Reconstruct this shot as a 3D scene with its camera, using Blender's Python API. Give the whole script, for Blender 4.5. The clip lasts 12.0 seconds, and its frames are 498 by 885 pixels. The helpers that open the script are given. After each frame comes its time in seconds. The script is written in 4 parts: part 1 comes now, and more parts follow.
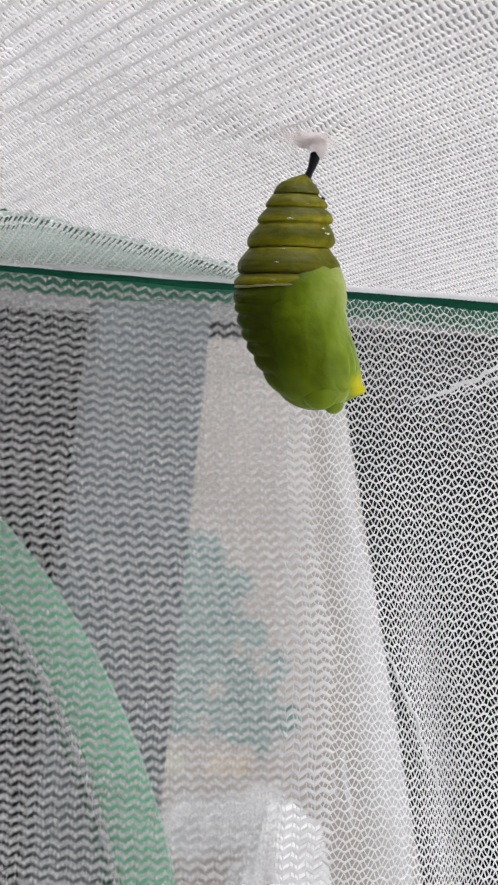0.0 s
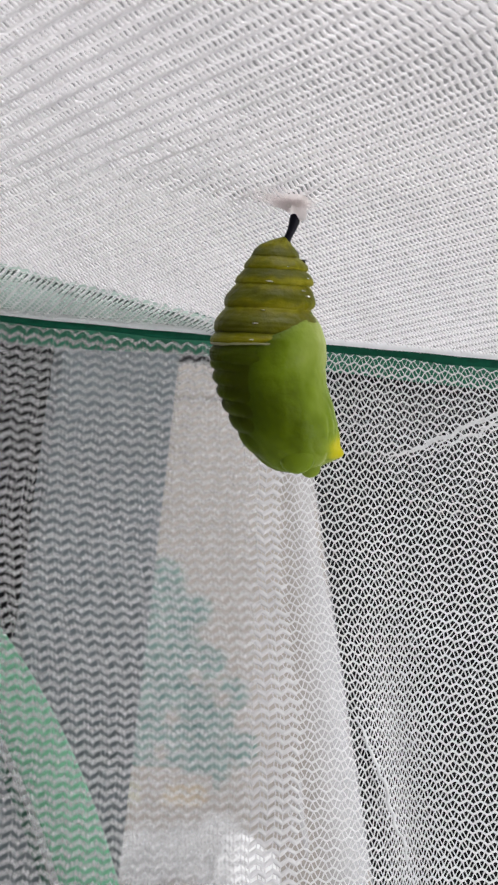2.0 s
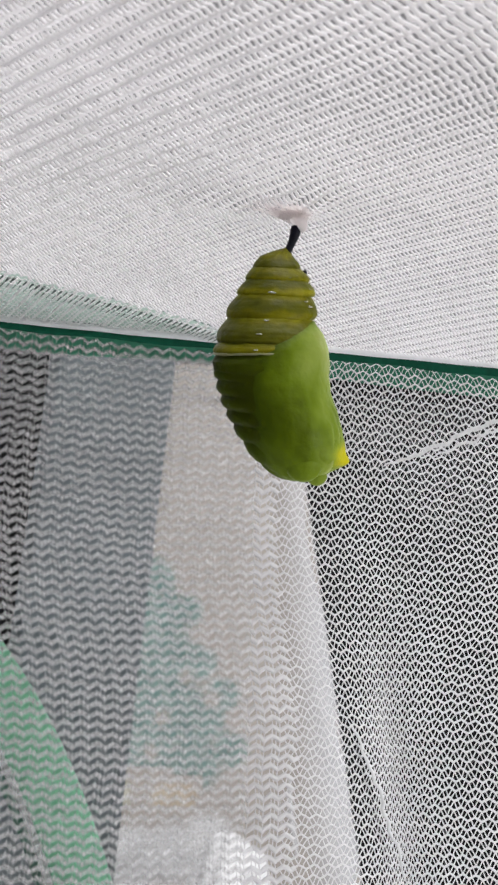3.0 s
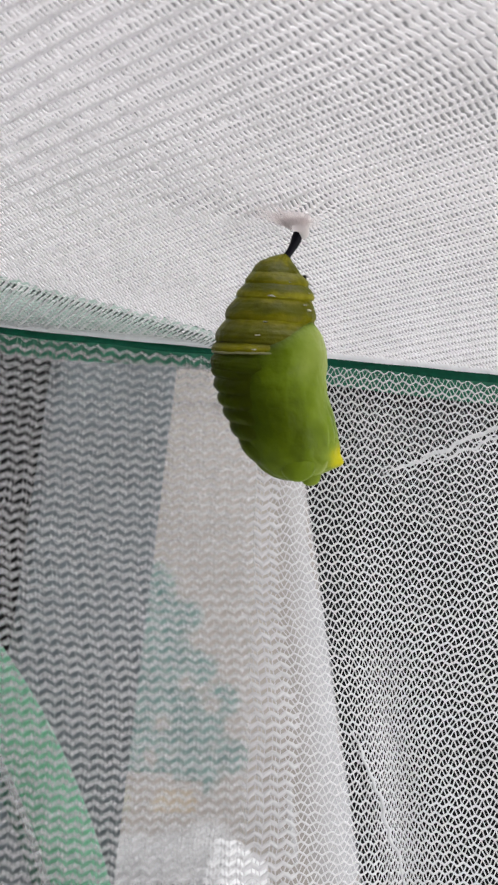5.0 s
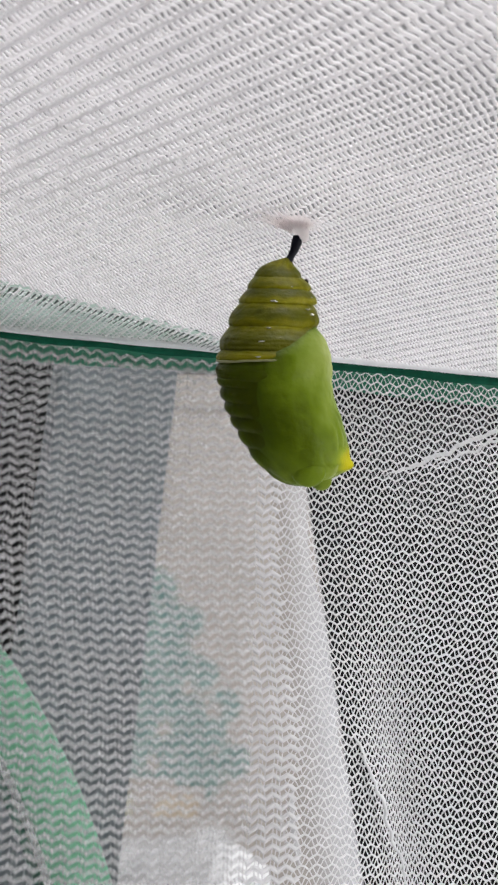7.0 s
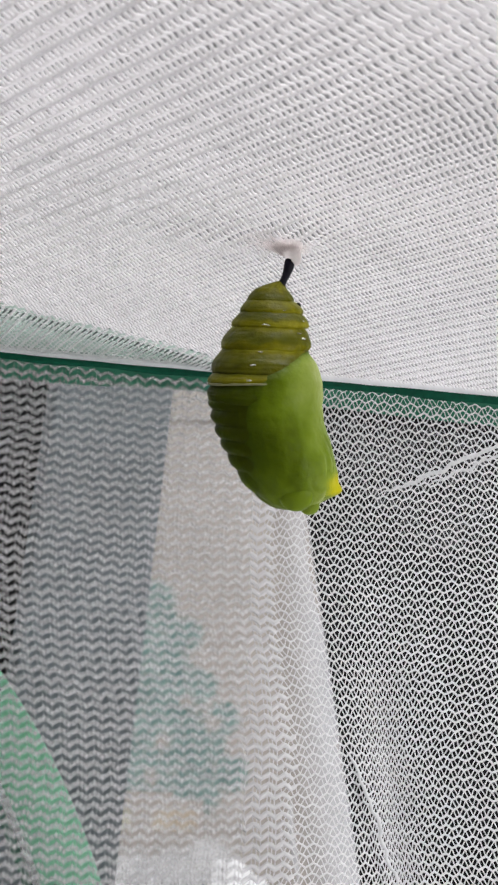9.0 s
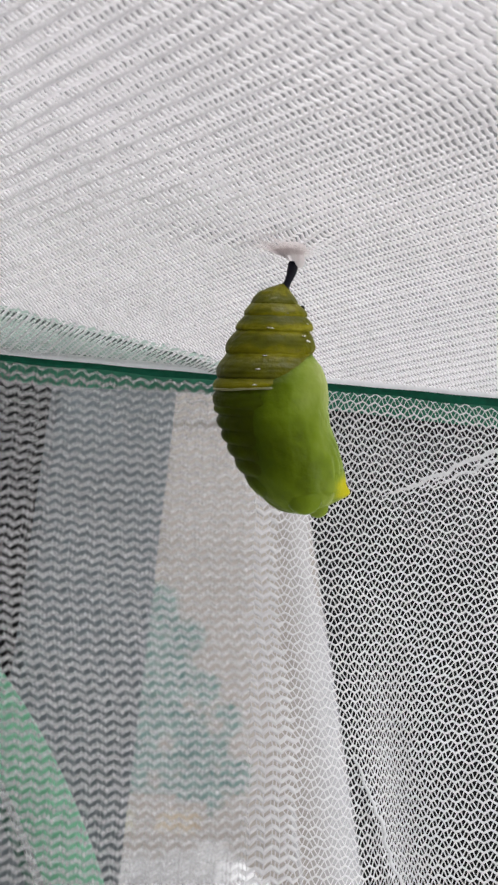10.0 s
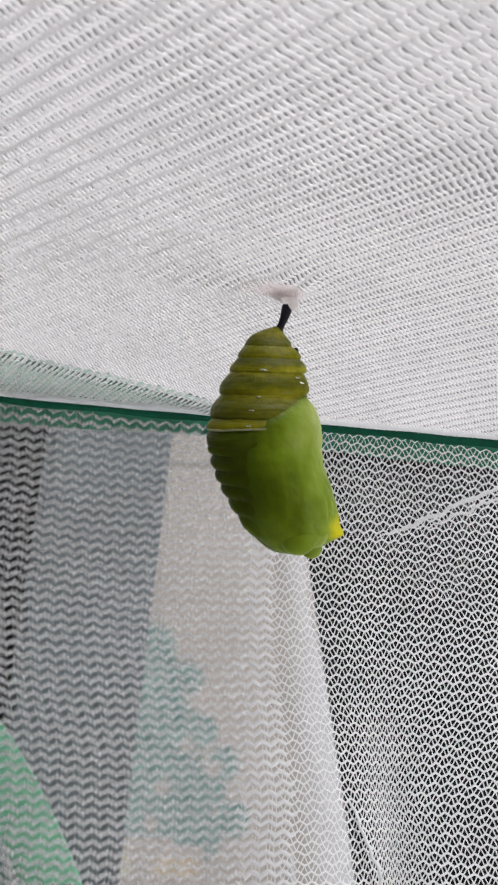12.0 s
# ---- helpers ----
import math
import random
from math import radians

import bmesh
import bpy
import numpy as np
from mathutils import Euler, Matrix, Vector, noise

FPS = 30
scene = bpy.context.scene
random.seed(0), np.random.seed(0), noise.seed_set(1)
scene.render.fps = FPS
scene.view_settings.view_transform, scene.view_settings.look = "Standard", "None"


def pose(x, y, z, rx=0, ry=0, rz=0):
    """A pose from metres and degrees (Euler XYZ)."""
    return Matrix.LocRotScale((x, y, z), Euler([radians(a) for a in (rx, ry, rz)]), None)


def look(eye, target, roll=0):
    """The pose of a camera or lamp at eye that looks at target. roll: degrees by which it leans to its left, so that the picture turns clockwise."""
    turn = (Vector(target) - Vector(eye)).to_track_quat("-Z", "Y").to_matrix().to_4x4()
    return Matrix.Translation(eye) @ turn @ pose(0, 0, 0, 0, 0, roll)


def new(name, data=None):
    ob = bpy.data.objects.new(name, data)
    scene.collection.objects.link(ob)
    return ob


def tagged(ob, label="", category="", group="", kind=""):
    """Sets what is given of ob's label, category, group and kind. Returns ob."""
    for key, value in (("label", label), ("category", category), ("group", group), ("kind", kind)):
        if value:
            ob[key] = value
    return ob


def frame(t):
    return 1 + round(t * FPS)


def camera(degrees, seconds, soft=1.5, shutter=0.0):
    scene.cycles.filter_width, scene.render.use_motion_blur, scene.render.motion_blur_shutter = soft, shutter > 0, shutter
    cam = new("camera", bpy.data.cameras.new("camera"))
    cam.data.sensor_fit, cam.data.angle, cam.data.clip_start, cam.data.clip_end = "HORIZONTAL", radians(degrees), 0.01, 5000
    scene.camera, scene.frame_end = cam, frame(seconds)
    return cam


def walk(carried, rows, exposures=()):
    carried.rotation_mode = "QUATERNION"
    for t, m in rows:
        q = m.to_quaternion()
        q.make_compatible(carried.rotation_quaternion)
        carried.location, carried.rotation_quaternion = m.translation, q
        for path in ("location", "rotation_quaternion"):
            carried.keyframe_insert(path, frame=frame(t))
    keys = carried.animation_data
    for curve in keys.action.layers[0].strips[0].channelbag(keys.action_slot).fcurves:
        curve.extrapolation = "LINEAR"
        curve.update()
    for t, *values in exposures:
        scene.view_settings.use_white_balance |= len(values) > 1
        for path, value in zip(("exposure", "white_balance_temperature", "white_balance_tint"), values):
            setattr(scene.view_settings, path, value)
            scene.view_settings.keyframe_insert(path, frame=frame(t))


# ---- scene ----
# ---- camera and its walk ----
cam = camera(24, 12.0, soft=2.1)
cam.data.dof.use_dof = True
cam.data.dof.focus_distance = 0.146
cam.data.dof.aperture_fstop = 150
PATH = [
    (0, (-0.00158, -0.12351, -0.05810), (-0.01001, 0.07263, -0.01988), 1.23),
    (0.5, (-0.00664, -0.12086, -0.05693), (-0.00824, 0.07452, -0.01424), 0.82),
    (1, (-0.00194, -0.11815, -0.05302), (-0.00832, 0.07752, -0.01212), 1.59),
    (1.5, (-0.00327, -0.11987, -0.05179), (-0.00755, 0.07570, -0.01015), 1.88),
    (2, (-0.00350, -0.11976, -0.05129), (-0.00497, 0.07597, -0.01018), 1.76),
    (2.5, (-0.00477, -0.12010, -0.05094), (-0.00494, 0.07559, -0.00969), 1.85),
    (3, (-0.00468, -0.12037, -0.05012), (-0.00434, 0.07540, -0.00921), 1.93),
    (5, (-0.00473, -0.12030, -0.04997), (-0.00454, 0.07528, -0.00818), 2.06),
    (5.5, (-0.00504, -0.12071, -0.04995), (-0.00492, 0.07481, -0.00784), 1.96),
    (6, (-0.00432, -0.12063, -0.04977), (-0.00437, 0.07487, -0.00755), 1.92),
    (6.5, (-0.00446, -0.12072, -0.04999), (-0.00446, 0.07469, -0.00739), 1.87),
    (7, (-0.00471, -0.12056, -0.05031), (-0.00473, 0.07483, -0.00764), 1.86),
    (9, (-0.00401, -0.12153, -0.04921), (-0.00401, 0.07347, -0.00478), 1.79),
    (9.5, (-0.00411, -0.12149, -0.04912), (-0.00444, 0.07348, -0.00452), 1.77),
    (10, (-0.00413, -0.12150, -0.04913), (-0.00458, 0.07343, -0.00439), 1.77),
    (10.5, (-0.00401, -0.12165, -0.04900), (-0.00466, 0.07328, -0.00422), 1.82),
    (11, (-0.00369, -0.12186, -0.04902), (-0.00456, 0.07303, -0.00409), 1.85),
    (11.5, (-0.00368, -0.12196, -0.04896), (-0.00433, 0.07264, -0.00285), 1.84),
    (12, (-0.00367, -0.12190, -0.04898), (-0.00402, 0.07141, 0.00235), 1.74),
]
walk(cam, [(t, look(eye, aim, roll)) for t, eye, aim, roll in PATH], exposures=[(0, 0.09), (1, 0.06), (3, 0.03), (5, 0.02), (9, 0.0), (12, 0.0)])

# ---- light: a skylight over the table and a window beside the camera, overcast sky outside ----
world = bpy.data.worlds.new("overcast_sky")
world.use_nodes = True
scene.world = world
sky = world.node_tree.nodes.new("ShaderNodeTexSky")
sky.sky_type, sky.sun_disc = "NISHITA", False
sky.sun_elevation, sky.sun_rotation = radians(40), radians(120)
world.node_tree.links.new(sky.outputs["Color"], world.node_tree.nodes["Background"].inputs["Color"])
world.node_tree.nodes["Background"].inputs["Strength"].default_value = 0.1


def window_lamp(name, eye, aim, width, height, watts, colour):
    data = bpy.data.lights.new(name, "AREA")
    data.shape, data.size, data.size_y, data.energy, data.color = "RECTANGLE", width, height, watts, colour
    lamp = new(name, data)
    lamp.matrix_world = look(eye, aim)
    return lamp


window_lamp("window_daylight", (1.44, -0.95, 0.10), (0.0, -0.95, 0.10), 1.08, 1.18, 25, (1.0, 0.992, 1.0))
window_lamp("skylight_daylight", (0.35, -0.30, 1.395), (0.35, -0.30, 0.0), 1.1, 1.1, 48, (1.0, 0.992, 1.0))

# ---- materials ----


def material(name, colour, rough=0.5, vary=0.12, grain=400.0, stain=30.0, bump=0.0, sub=0.0, through_light=0.0, second=None, spec=0.5):
    m = bpy.data.materials.new(name)
    m.use_nodes = True
    nodes, links = m.node_tree.nodes, m.node_tree.links
    b = nodes["Principled BSDF"]
    b.inputs["Roughness"].default_value = rough
    b.inputs["Specular IOR Level"].default_value = spec
    coord = nodes.new("ShaderNodeTexCoord")
    fine, broad = nodes.new("ShaderNodeTexNoise"), nodes.new("ShaderNodeTexNoise")
    fine.inputs["Scale"].default_value, broad.inputs["Scale"].default_value = grain, stain
    fine.inputs["Detail"].default_value, broad.inputs["Detail"].default_value = 4, 3
    for n in (fine, broad):
        links.new(coord.outputs["Object"], n.inputs["Vector"])
    both = nodes.new("ShaderNodeMath")
    both.operation = "ADD"
    links.new(fine.outputs["Fac"], both.inputs[0])
    links.new(broad.outputs["Fac"], both.inputs[1])
    ramp = nodes.new("ShaderNodeValToRGB")
    lo = tuple(c * (1 - vary) for c in colour)
    hi = tuple(min(1, c * (1 + vary)) for c in (second or colour))
    ramp.color_ramp.elements[0].position, ramp.color_ramp.elements[0].color = 0.36, (*lo, 1)
    ramp.color_ramp.elements[1].position, ramp.color_ramp.elements[1].color = 0.64, (*hi, 1)
    half = nodes.new("ShaderNodeMath")
    half.operation = "MULTIPLY"
    half.inputs[1].default_value = 0.5
    links.new(both.outputs[0], half.inputs[0])
    links.new(half.outputs[0], ramp.inputs["Fac"])
    links.new(ramp.outputs["Color"], b.inputs["Base Color"])
    if bump:
        bn = nodes.new("ShaderNodeBump")
        bn.inputs["Strength"].default_value, bn.inputs["Distance"].default_value = bump, 0.0002
        links.new(both.outputs[0], bn.inputs["Height"])
        links.new(bn.outputs["Normal"], b.inputs["Normal"])
    if sub:
        b.inputs["Subsurface Weight"].default_value = sub
        b.inputs["Subsurface Radius"].default_value = (1.0, 1.0, 0.35)
        b.inputs["Subsurface Scale"].default_value = 0.0022
    if through_light:
        tr, mix = nodes.new("ShaderNodeBsdfTranslucent"), nodes.new("ShaderNodeMixShader")
        links.new(ramp.outputs["Color"], tr.inputs["Color"])
        mix.inputs[0].default_value = through_light
        links.new(b.outputs[0], mix.inputs[1])
        links.new(tr.outputs[0], mix.inputs[2])
        links.new(mix.outputs[0], nodes["Material Output"].inputs["Surface"])
    return m


NET = material("white_polyester_net", (0.84, 0.84, 0.85), 0.5, 0.04, 900, 60, through_light=0.5)
NET_TOP = material("white_polyester_knit", (0.846, 0.832, 0.838), 0.5, 0.04, 900, 60, through_light=0.5)
# white net of the slack layer, its dimness put into a grey colour
NET_SHADED = material("shaded_white_net", (0.42, 0.43, 0.45), 0.6, 0.06, 900, 60, through_light=0.3)
LINING = material("white_lining_cloth", (0.80, 0.79, 0.795), 0.8, 0.05, 1500, 40, bump=0.3, through_light=0.35)
PIPING = material("dark_green_piping", (0.002, 0.060, 0.033), 0.8, 0.25, 1200, 80, bump=0.3, spec=0.15)
TAPE = material("pale_green_tape", (0.23, 0.55, 0.37), 0.7, 0.08, 1500, 60, bump=0.2, through_light=0.45)
FLAP = material("grey_green_tape", (0.52, 0.60, 0.56), 0.75, 0.06, 1500, 60, bump=0.2, through_light=0.6)
BINDING = material("green_binding_tape", (0.035, 0.17, 0.105), 0.8, 0.15, 1500, 60, bump=0.2, spec=0.15)
SLIT = material("dark_slit", (0.10, 0.13, 0.12), 0.7, 0.2, 1000, 80)
DARK_EDGE = material("dark_green_edge", (0.015, 0.09, 0.06), 0.6, 0.2, 1000, 80)


def fading_yarn(name):
    """Net yarn that turns sheer towards one end of the panel: a soft, dim look put into its transparency."""
    m = material(name, (0.91, 0.905, 0.915), 0.5, 0.05, 900, 60, through_light=0.5)
    nodes, links = m.node_tree.nodes, m.node_tree.links
    coord, split, span = nodes.new("ShaderNodeTexCoord"), nodes.new("ShaderNodeSeparateXYZ"), nodes.new("ShaderNodeMapRange")
    links.new(coord.outputs["Object"], split.inputs[0])
    links.new(split.outputs["X"], span.inputs["Value"])
    span.inputs["From Min"].default_value, span.inputs["From Max"].default_value = -0.006, 0.016
    span.inputs["To Min"].default_value, span.inputs["To Max"].default_value = 0.84, 0.0
    out = nodes["Material Output"].inputs["Surface"]
    yarn_shader, sheer, mix = out.links[0].from_socket, nodes.new("ShaderNodeBsdfTransparent"), nodes.new("ShaderNodeMixShader")
    links.new(span.outputs[0], mix.inputs[0])
    links.new(yarn_shader, mix.inputs[1])
    links.new(sheer.outputs[0], mix.inputs[2])
    links.new(mix.outputs[0], out)
    return m


NET_SIDE = fading_yarn("white_fading_net")


def pupa_skin(name, first, last, between, spread, bloom=0.0, gloss=0.12):
    """Pupal skin: a range of colours, run through by the mesh's own value and a fine mottle."""
    m = material(name, (0.05, 0.07, 0.002), 0.45, 0.2, 1100, 260, bump=0.7, sub=0.25, spec=0.05)
    nodes, links = m.node_tree.nodes, m.node_tree.links
    colour_mix, mottle, add, ramp = nodes.new("ShaderNodeAttribute"), nodes.new("ShaderNodeTexNoise"), nodes.new("ShaderNodeMath"), nodes.new("ShaderNodeValToRGB")
    colour_mix.attribute_name = "colour_mix"
    mottle.inputs["Scale"].default_value, mottle.inputs["Detail"].default_value = 300, 6
    scaled = nodes.new("ShaderNodeMapRange")
    scaled.inputs["From Min"].default_value, scaled.inputs["From Max"].default_value = 0.3, 0.7
    scaled.inputs["To Min"].default_value, scaled.inputs["To Max"].default_value = -spread, spread
    links.new(mottle.outputs["Fac"], scaled.inputs["Value"])
    add.operation = "ADD"
    links.new(colour_mix.outputs["Fac"], add.inputs[0])
    links.new(scaled.outputs[0], add.inputs[1])
    # a thin wet film with its own fine ripple
    skin_node, ripple = nodes["Principled BSDF"], nodes.new("ShaderNodeBump")
    skin_node.inputs["Coat Roughness"].default_value, skin_node.inputs["Coat IOR"].default_value = 0.035, 2.2
    patches, wet = nodes.new("ShaderNodeTexNoise"), nodes.new("ShaderNodeMapRange")
    patches.inputs["Scale"].default_value, patches.inputs["Detail"].default_value = 700, 1
    wet.inputs["From Min"].default_value, wet.inputs["From Max"].default_value = 0.68, 0.74
    wet.inputs["To Min"].default_value, wet.inputs["To Max"].default_value = 0.01, gloss
    links.new(patches.outputs["Fac"], wet.inputs["Value"])
    links.new(wet.outputs[0], skin_node.inputs["Coat Weight"])
    ripple.inputs["Strength"].default_value, ripple.inputs["Distance"].default_value = 0.10, 0.0003
    fine = nodes.new("ShaderNodeTexNoise")
    fine.inputs["Scale"].default_value, fine.inputs["Detail"].default_value = 1300, 2
    links.new(fine.outputs["Fac"], ripple.inputs["Height"])
    links.new(ripple.outputs["Normal"], skin_node.inputs["Coat Normal"])
    skin_node.inputs["Sheen Weight"].default_value, skin_node.inputs["Sheen Roughness"].default_value = bloom, 0.35
    skin_node.inputs["Sheen Tint"].default_value = (0.80, 1.0, 0.55, 1)
    e = ramp.color_ramp.elements
    e[0].position, e[0].color = 0.0, (*first, 1)
    e[1].position, e[1].color = 1.0, (*last, 1)
    for p, c in between:
        e.new(p).color = (*c, 1)
    links.new(add.outputs[0], ramp.inputs["Fac"])
    links.new(ramp.outputs["Color"], nodes["Principled BSDF"].inputs["Base Color"])
    return m


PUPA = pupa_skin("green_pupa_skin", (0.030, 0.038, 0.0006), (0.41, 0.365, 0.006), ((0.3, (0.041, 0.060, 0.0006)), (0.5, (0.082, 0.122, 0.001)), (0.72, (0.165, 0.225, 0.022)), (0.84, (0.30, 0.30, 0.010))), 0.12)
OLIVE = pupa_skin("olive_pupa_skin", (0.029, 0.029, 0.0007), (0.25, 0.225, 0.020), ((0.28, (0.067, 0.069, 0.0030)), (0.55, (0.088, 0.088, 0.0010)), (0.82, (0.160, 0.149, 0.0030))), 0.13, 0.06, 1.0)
# the palest end stands for light at the wing's belly edge
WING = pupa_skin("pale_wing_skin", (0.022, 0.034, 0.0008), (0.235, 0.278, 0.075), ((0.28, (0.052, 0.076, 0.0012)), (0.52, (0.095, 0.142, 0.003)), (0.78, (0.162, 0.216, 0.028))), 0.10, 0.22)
PALE_LINE = material("pale_cream_line", (0.20, 0.195, 0.085), 0.4, 0.15, 900, 300)
BLACK = material("black_chitin", (0.004, 0.0035, 0.008), 0.4, 0.3, 900, 300, bump=0.3, spec=0.1)
GLINT = material("glint_gloss", (0.17, 0.16, 0.02), 0.04, 0.1, 900, 300, spec=1.0)
GLINT.node_tree.nodes["Principled BSDF"].inputs["IOR"].default_value = 2.3
SILK = material("white_silk", (0.92, 0.88, 0.875), 0.7, 0.06, 2500, 500, through_light=0.75)
PAPER = material("cream_paper", (0.247, 0.226, 0.205), 0.75, 0.06, 300, 35, bump=0.2)
PAPER_SIDE = material("white_paper", (0.37, 0.37, 0.378), 0.7, 0.05, 300, 35, bump=0.2)


def fade_to_cream(m):
    """The white of the folded edge runs out into the cream of the paper."""
    nodes, links = m.node_tree.nodes, m.node_tree.links
    share, mix, base = nodes.new("ShaderNodeAttribute"), nodes.new("ShaderNodeMix"), nodes["Principled BSDF"].inputs["Base Color"]
    share.attribute_name, mix.data_type = "colour_mix", "RGBA"
    links.new(share.outputs["Fac"], mix.inputs[0])
    mix.inputs[6].default_value = (0.247, 0.226, 0.205, 1)
    links.new(base.links[0].from_socket, mix.inputs[7])
    links.new(mix.outputs[2], base)


fade_to_cream(PAPER_SIDE)


def print_ink(name, ink, second):
    """Ink that thins out raggedly into the paper at its borders."""
    m = material(name, ink, 0.65, 0.2, 110, 45, second=second)
    nodes, links = m.node_tree.nodes, m.node_tree.links
    cover, mottle, add, mix = nodes.new("ShaderNodeAttribute"), nodes.new("ShaderNodeTexNoise"), nodes.new("ShaderNodeMath"), nodes.new("ShaderNodeMix")
    cover.attribute_name = "colour_mix"
    mottle.inputs["Scale"].default_value, mottle.inputs["Detail"].default_value = 60, 4
    add.operation = "MULTIPLY_ADD"
    links.new(mottle.outputs["Fac"], add.inputs[0])
    add.inputs[1].default_value = 3.6
    links.new(cover.outputs["Fac"], add.inputs[2])
    span = nodes.new("ShaderNodeMapRange")
    span.inputs["From Min"].default_value, span.inputs["From Max"].default_value = 1.95, 2.75
    links.new(add.outputs[0], span.inputs["Value"])
    mix.data_type = "RGBA"
    links.new(span.outputs[0], mix.inputs[0])
    mix.inputs[6].default_value = (0.247, 0.226, 0.205, 1)
    base = nodes["Principled BSDF"].inputs["Base Color"]
    links.new(base.links[0].from_socket, mix.inputs[7])
    links.new(mix.outputs[2], base)
    return m


PRINT = print_ink("teal_print", (0.046, 0.112, 0.104), (0.105, 0.168, 0.155))
PRINT_ORANGE = print_ink("orange_print", (0.31, 0.24, 0.16), (0.32, 0.285, 0.22))
PRINT_WHITE = print_ink("white_print", (0.36, 0.365, 0.37), (0.40, 0.40, 0.405))
PRINT_LIME = print_ink("yellow_green_print", (0.26, 0.27, 0.195), (0.30, 0.29, 0.24))
TISSUE = material("white_tissue", (0.46, 0.46, 0.465), 0.85, 0.04, 400, 60, bump=0.4)
GREY_METAL = material("blue_grey_painted_panel", (0.072, 0.090, 0.100), 0.6, 0.1, 60, 8)
BLACK_WOOD = material("black_stained_wood", (0.005, 0.005, 0.0055), 0.85, 0.3, 40, 8, spec=0.08)
# unseen table, made white as a reflector for the mesh top and silk
WOOD = material("white_table_top", (0.72, 0.72, 0.72), 0.5, 0.25, 40, 6)
PLASTER = material("white_room_plaster", (0.76, 0.76, 0.76), 0.9, 0.04, 40, 3)
# for walls out of view, dark to keep white reflections off the pupa
DARK_PLASTER = material("dark_unseen_wall", (0.09, 0.088, 0.09), 0.9, 0.05, 40, 3)
GREY_PLASTER = material("grey_room_paint", (0.22, 0.218, 0.22), 0.9, 0.04, 40, 3)
# unseen floor, kept pale to send more light upwards
FLOORING = material("pale_floor", (0.42, 0.40, 0.38), 0.5, 0.25, 20, 4)
FRAME_WHITE = material("white_window_frame", (0.8, 0.8, 0.8), 0.4, 0.03, 30, 4)

MM = 0.001

# ---- mesh helpers ----


def solid(name, verts, faces, mat, parent=None, label="", smooth=True):
    me = bpy.data.meshes.new(name)
    me.from_pydata([tuple(v) for v in np.asarray(verts, float).tolist()], [], [list(f) for f in faces])
    me.materials.append(mat)
    me.polygons.foreach_set("use_smooth", [smooth] * len(me.polygons))
    me.update()
    ob = new(name, me)
    ob.parent = parent
    if label:
        ob["label"] = label
    return ob


def colour_mix(ob, values):
    ob.data.attributes.new("colour_mix", "FLOAT", "POINT").data.foreach_set("value", np.asarray(values, np.float32))
    return ob


def part(name, bm, mat, parent=None, label="", smooth=True):
    me = bpy.data.meshes.new(name)
    bm.to_mesh(me)
    bm.free()
    me.materials.append(mat)
    me.polygons.foreach_set("use_smooth", [smooth] * len(me.polygons))
    ob = new(name, me)
    ob.parent = parent
    if label:
        ob["label"] = label
    return ob


def empty(name, place=(0, 0, 0)):
    ob = new(name)
    ob.location = place
    ob.empty_display_size = 0.01
    return ob


def box_bm(x0, x1, y0, y1, z0, z1, bevel=0.0):
    bm = bmesh.new()
    bmesh.ops.create_cube(bm, size=1.0)
    bmesh.ops.scale(bm, vec=(x1 - x0, y1 - y0, z1 - z0), verts=bm.verts)
    bmesh.ops.translate(bm, vec=((x0 + x1) / 2, (y0 + y1) / 2, (z0 + z1) / 2), verts=bm.verts)
    if bevel:
        bmesh.ops.bevel(bm, geom=list(bm.edges), offset=bevel, segments=2, affect="EDGES", clamp_overlap=True)
    return bm


def boxes_bm(boxes):
    out = bmesh.new()
    for b in boxes:
        piece, me = box_bm(*b), bpy.data.meshes.new("piece")
        piece.to_mesh(me)
        piece.free()
        out.from_mesh(me)
        bpy.data.meshes.remove(me)
    return out


def grid_faces(rows, cols, wrap=False):
    out = []
    for r in range(rows - 1):
        for c in range(cols if wrap else cols - 1):
            d = (c + 1) % cols
            out.append((r * cols + c, r * cols + d, (r + 1) * cols + d, (r + 1) * cols + c))
    return out


def tube(points, radii, sides=8, flat=1.0, caps=True):
    """Vertices and faces of a tube along points; flat squeezes it along the second normal."""
    pts = np.asarray(points, float)
    n = len(pts)
    along = np.gradient(pts, axis=0)
    along /= np.linalg.norm(along, axis=1)[:, None] + 1e-12
    ref = np.array([0.0, 0.0, 1.0]) if abs(along[0, 2]) < 0.8 else np.array([0.0, 1.0, 0.0])
    verts = []
    for k in range(n):
        s = np.cross(along[k], ref)
        s /= np.linalg.norm(s) + 1e-12
        u = np.cross(s, along[k])
        for a in np.linspace(0, 2 * math.pi, sides, endpoint=False):
            verts.append(pts[k] + radii[k] * (s * math.cos(a) * flat + u * math.sin(a)))
    faces = grid_faces(n, sides, True)
    if caps:
        faces += [tuple(range(sides)), tuple(range((n - 1) * sides, n * sides))[::-1]]
    return verts, faces


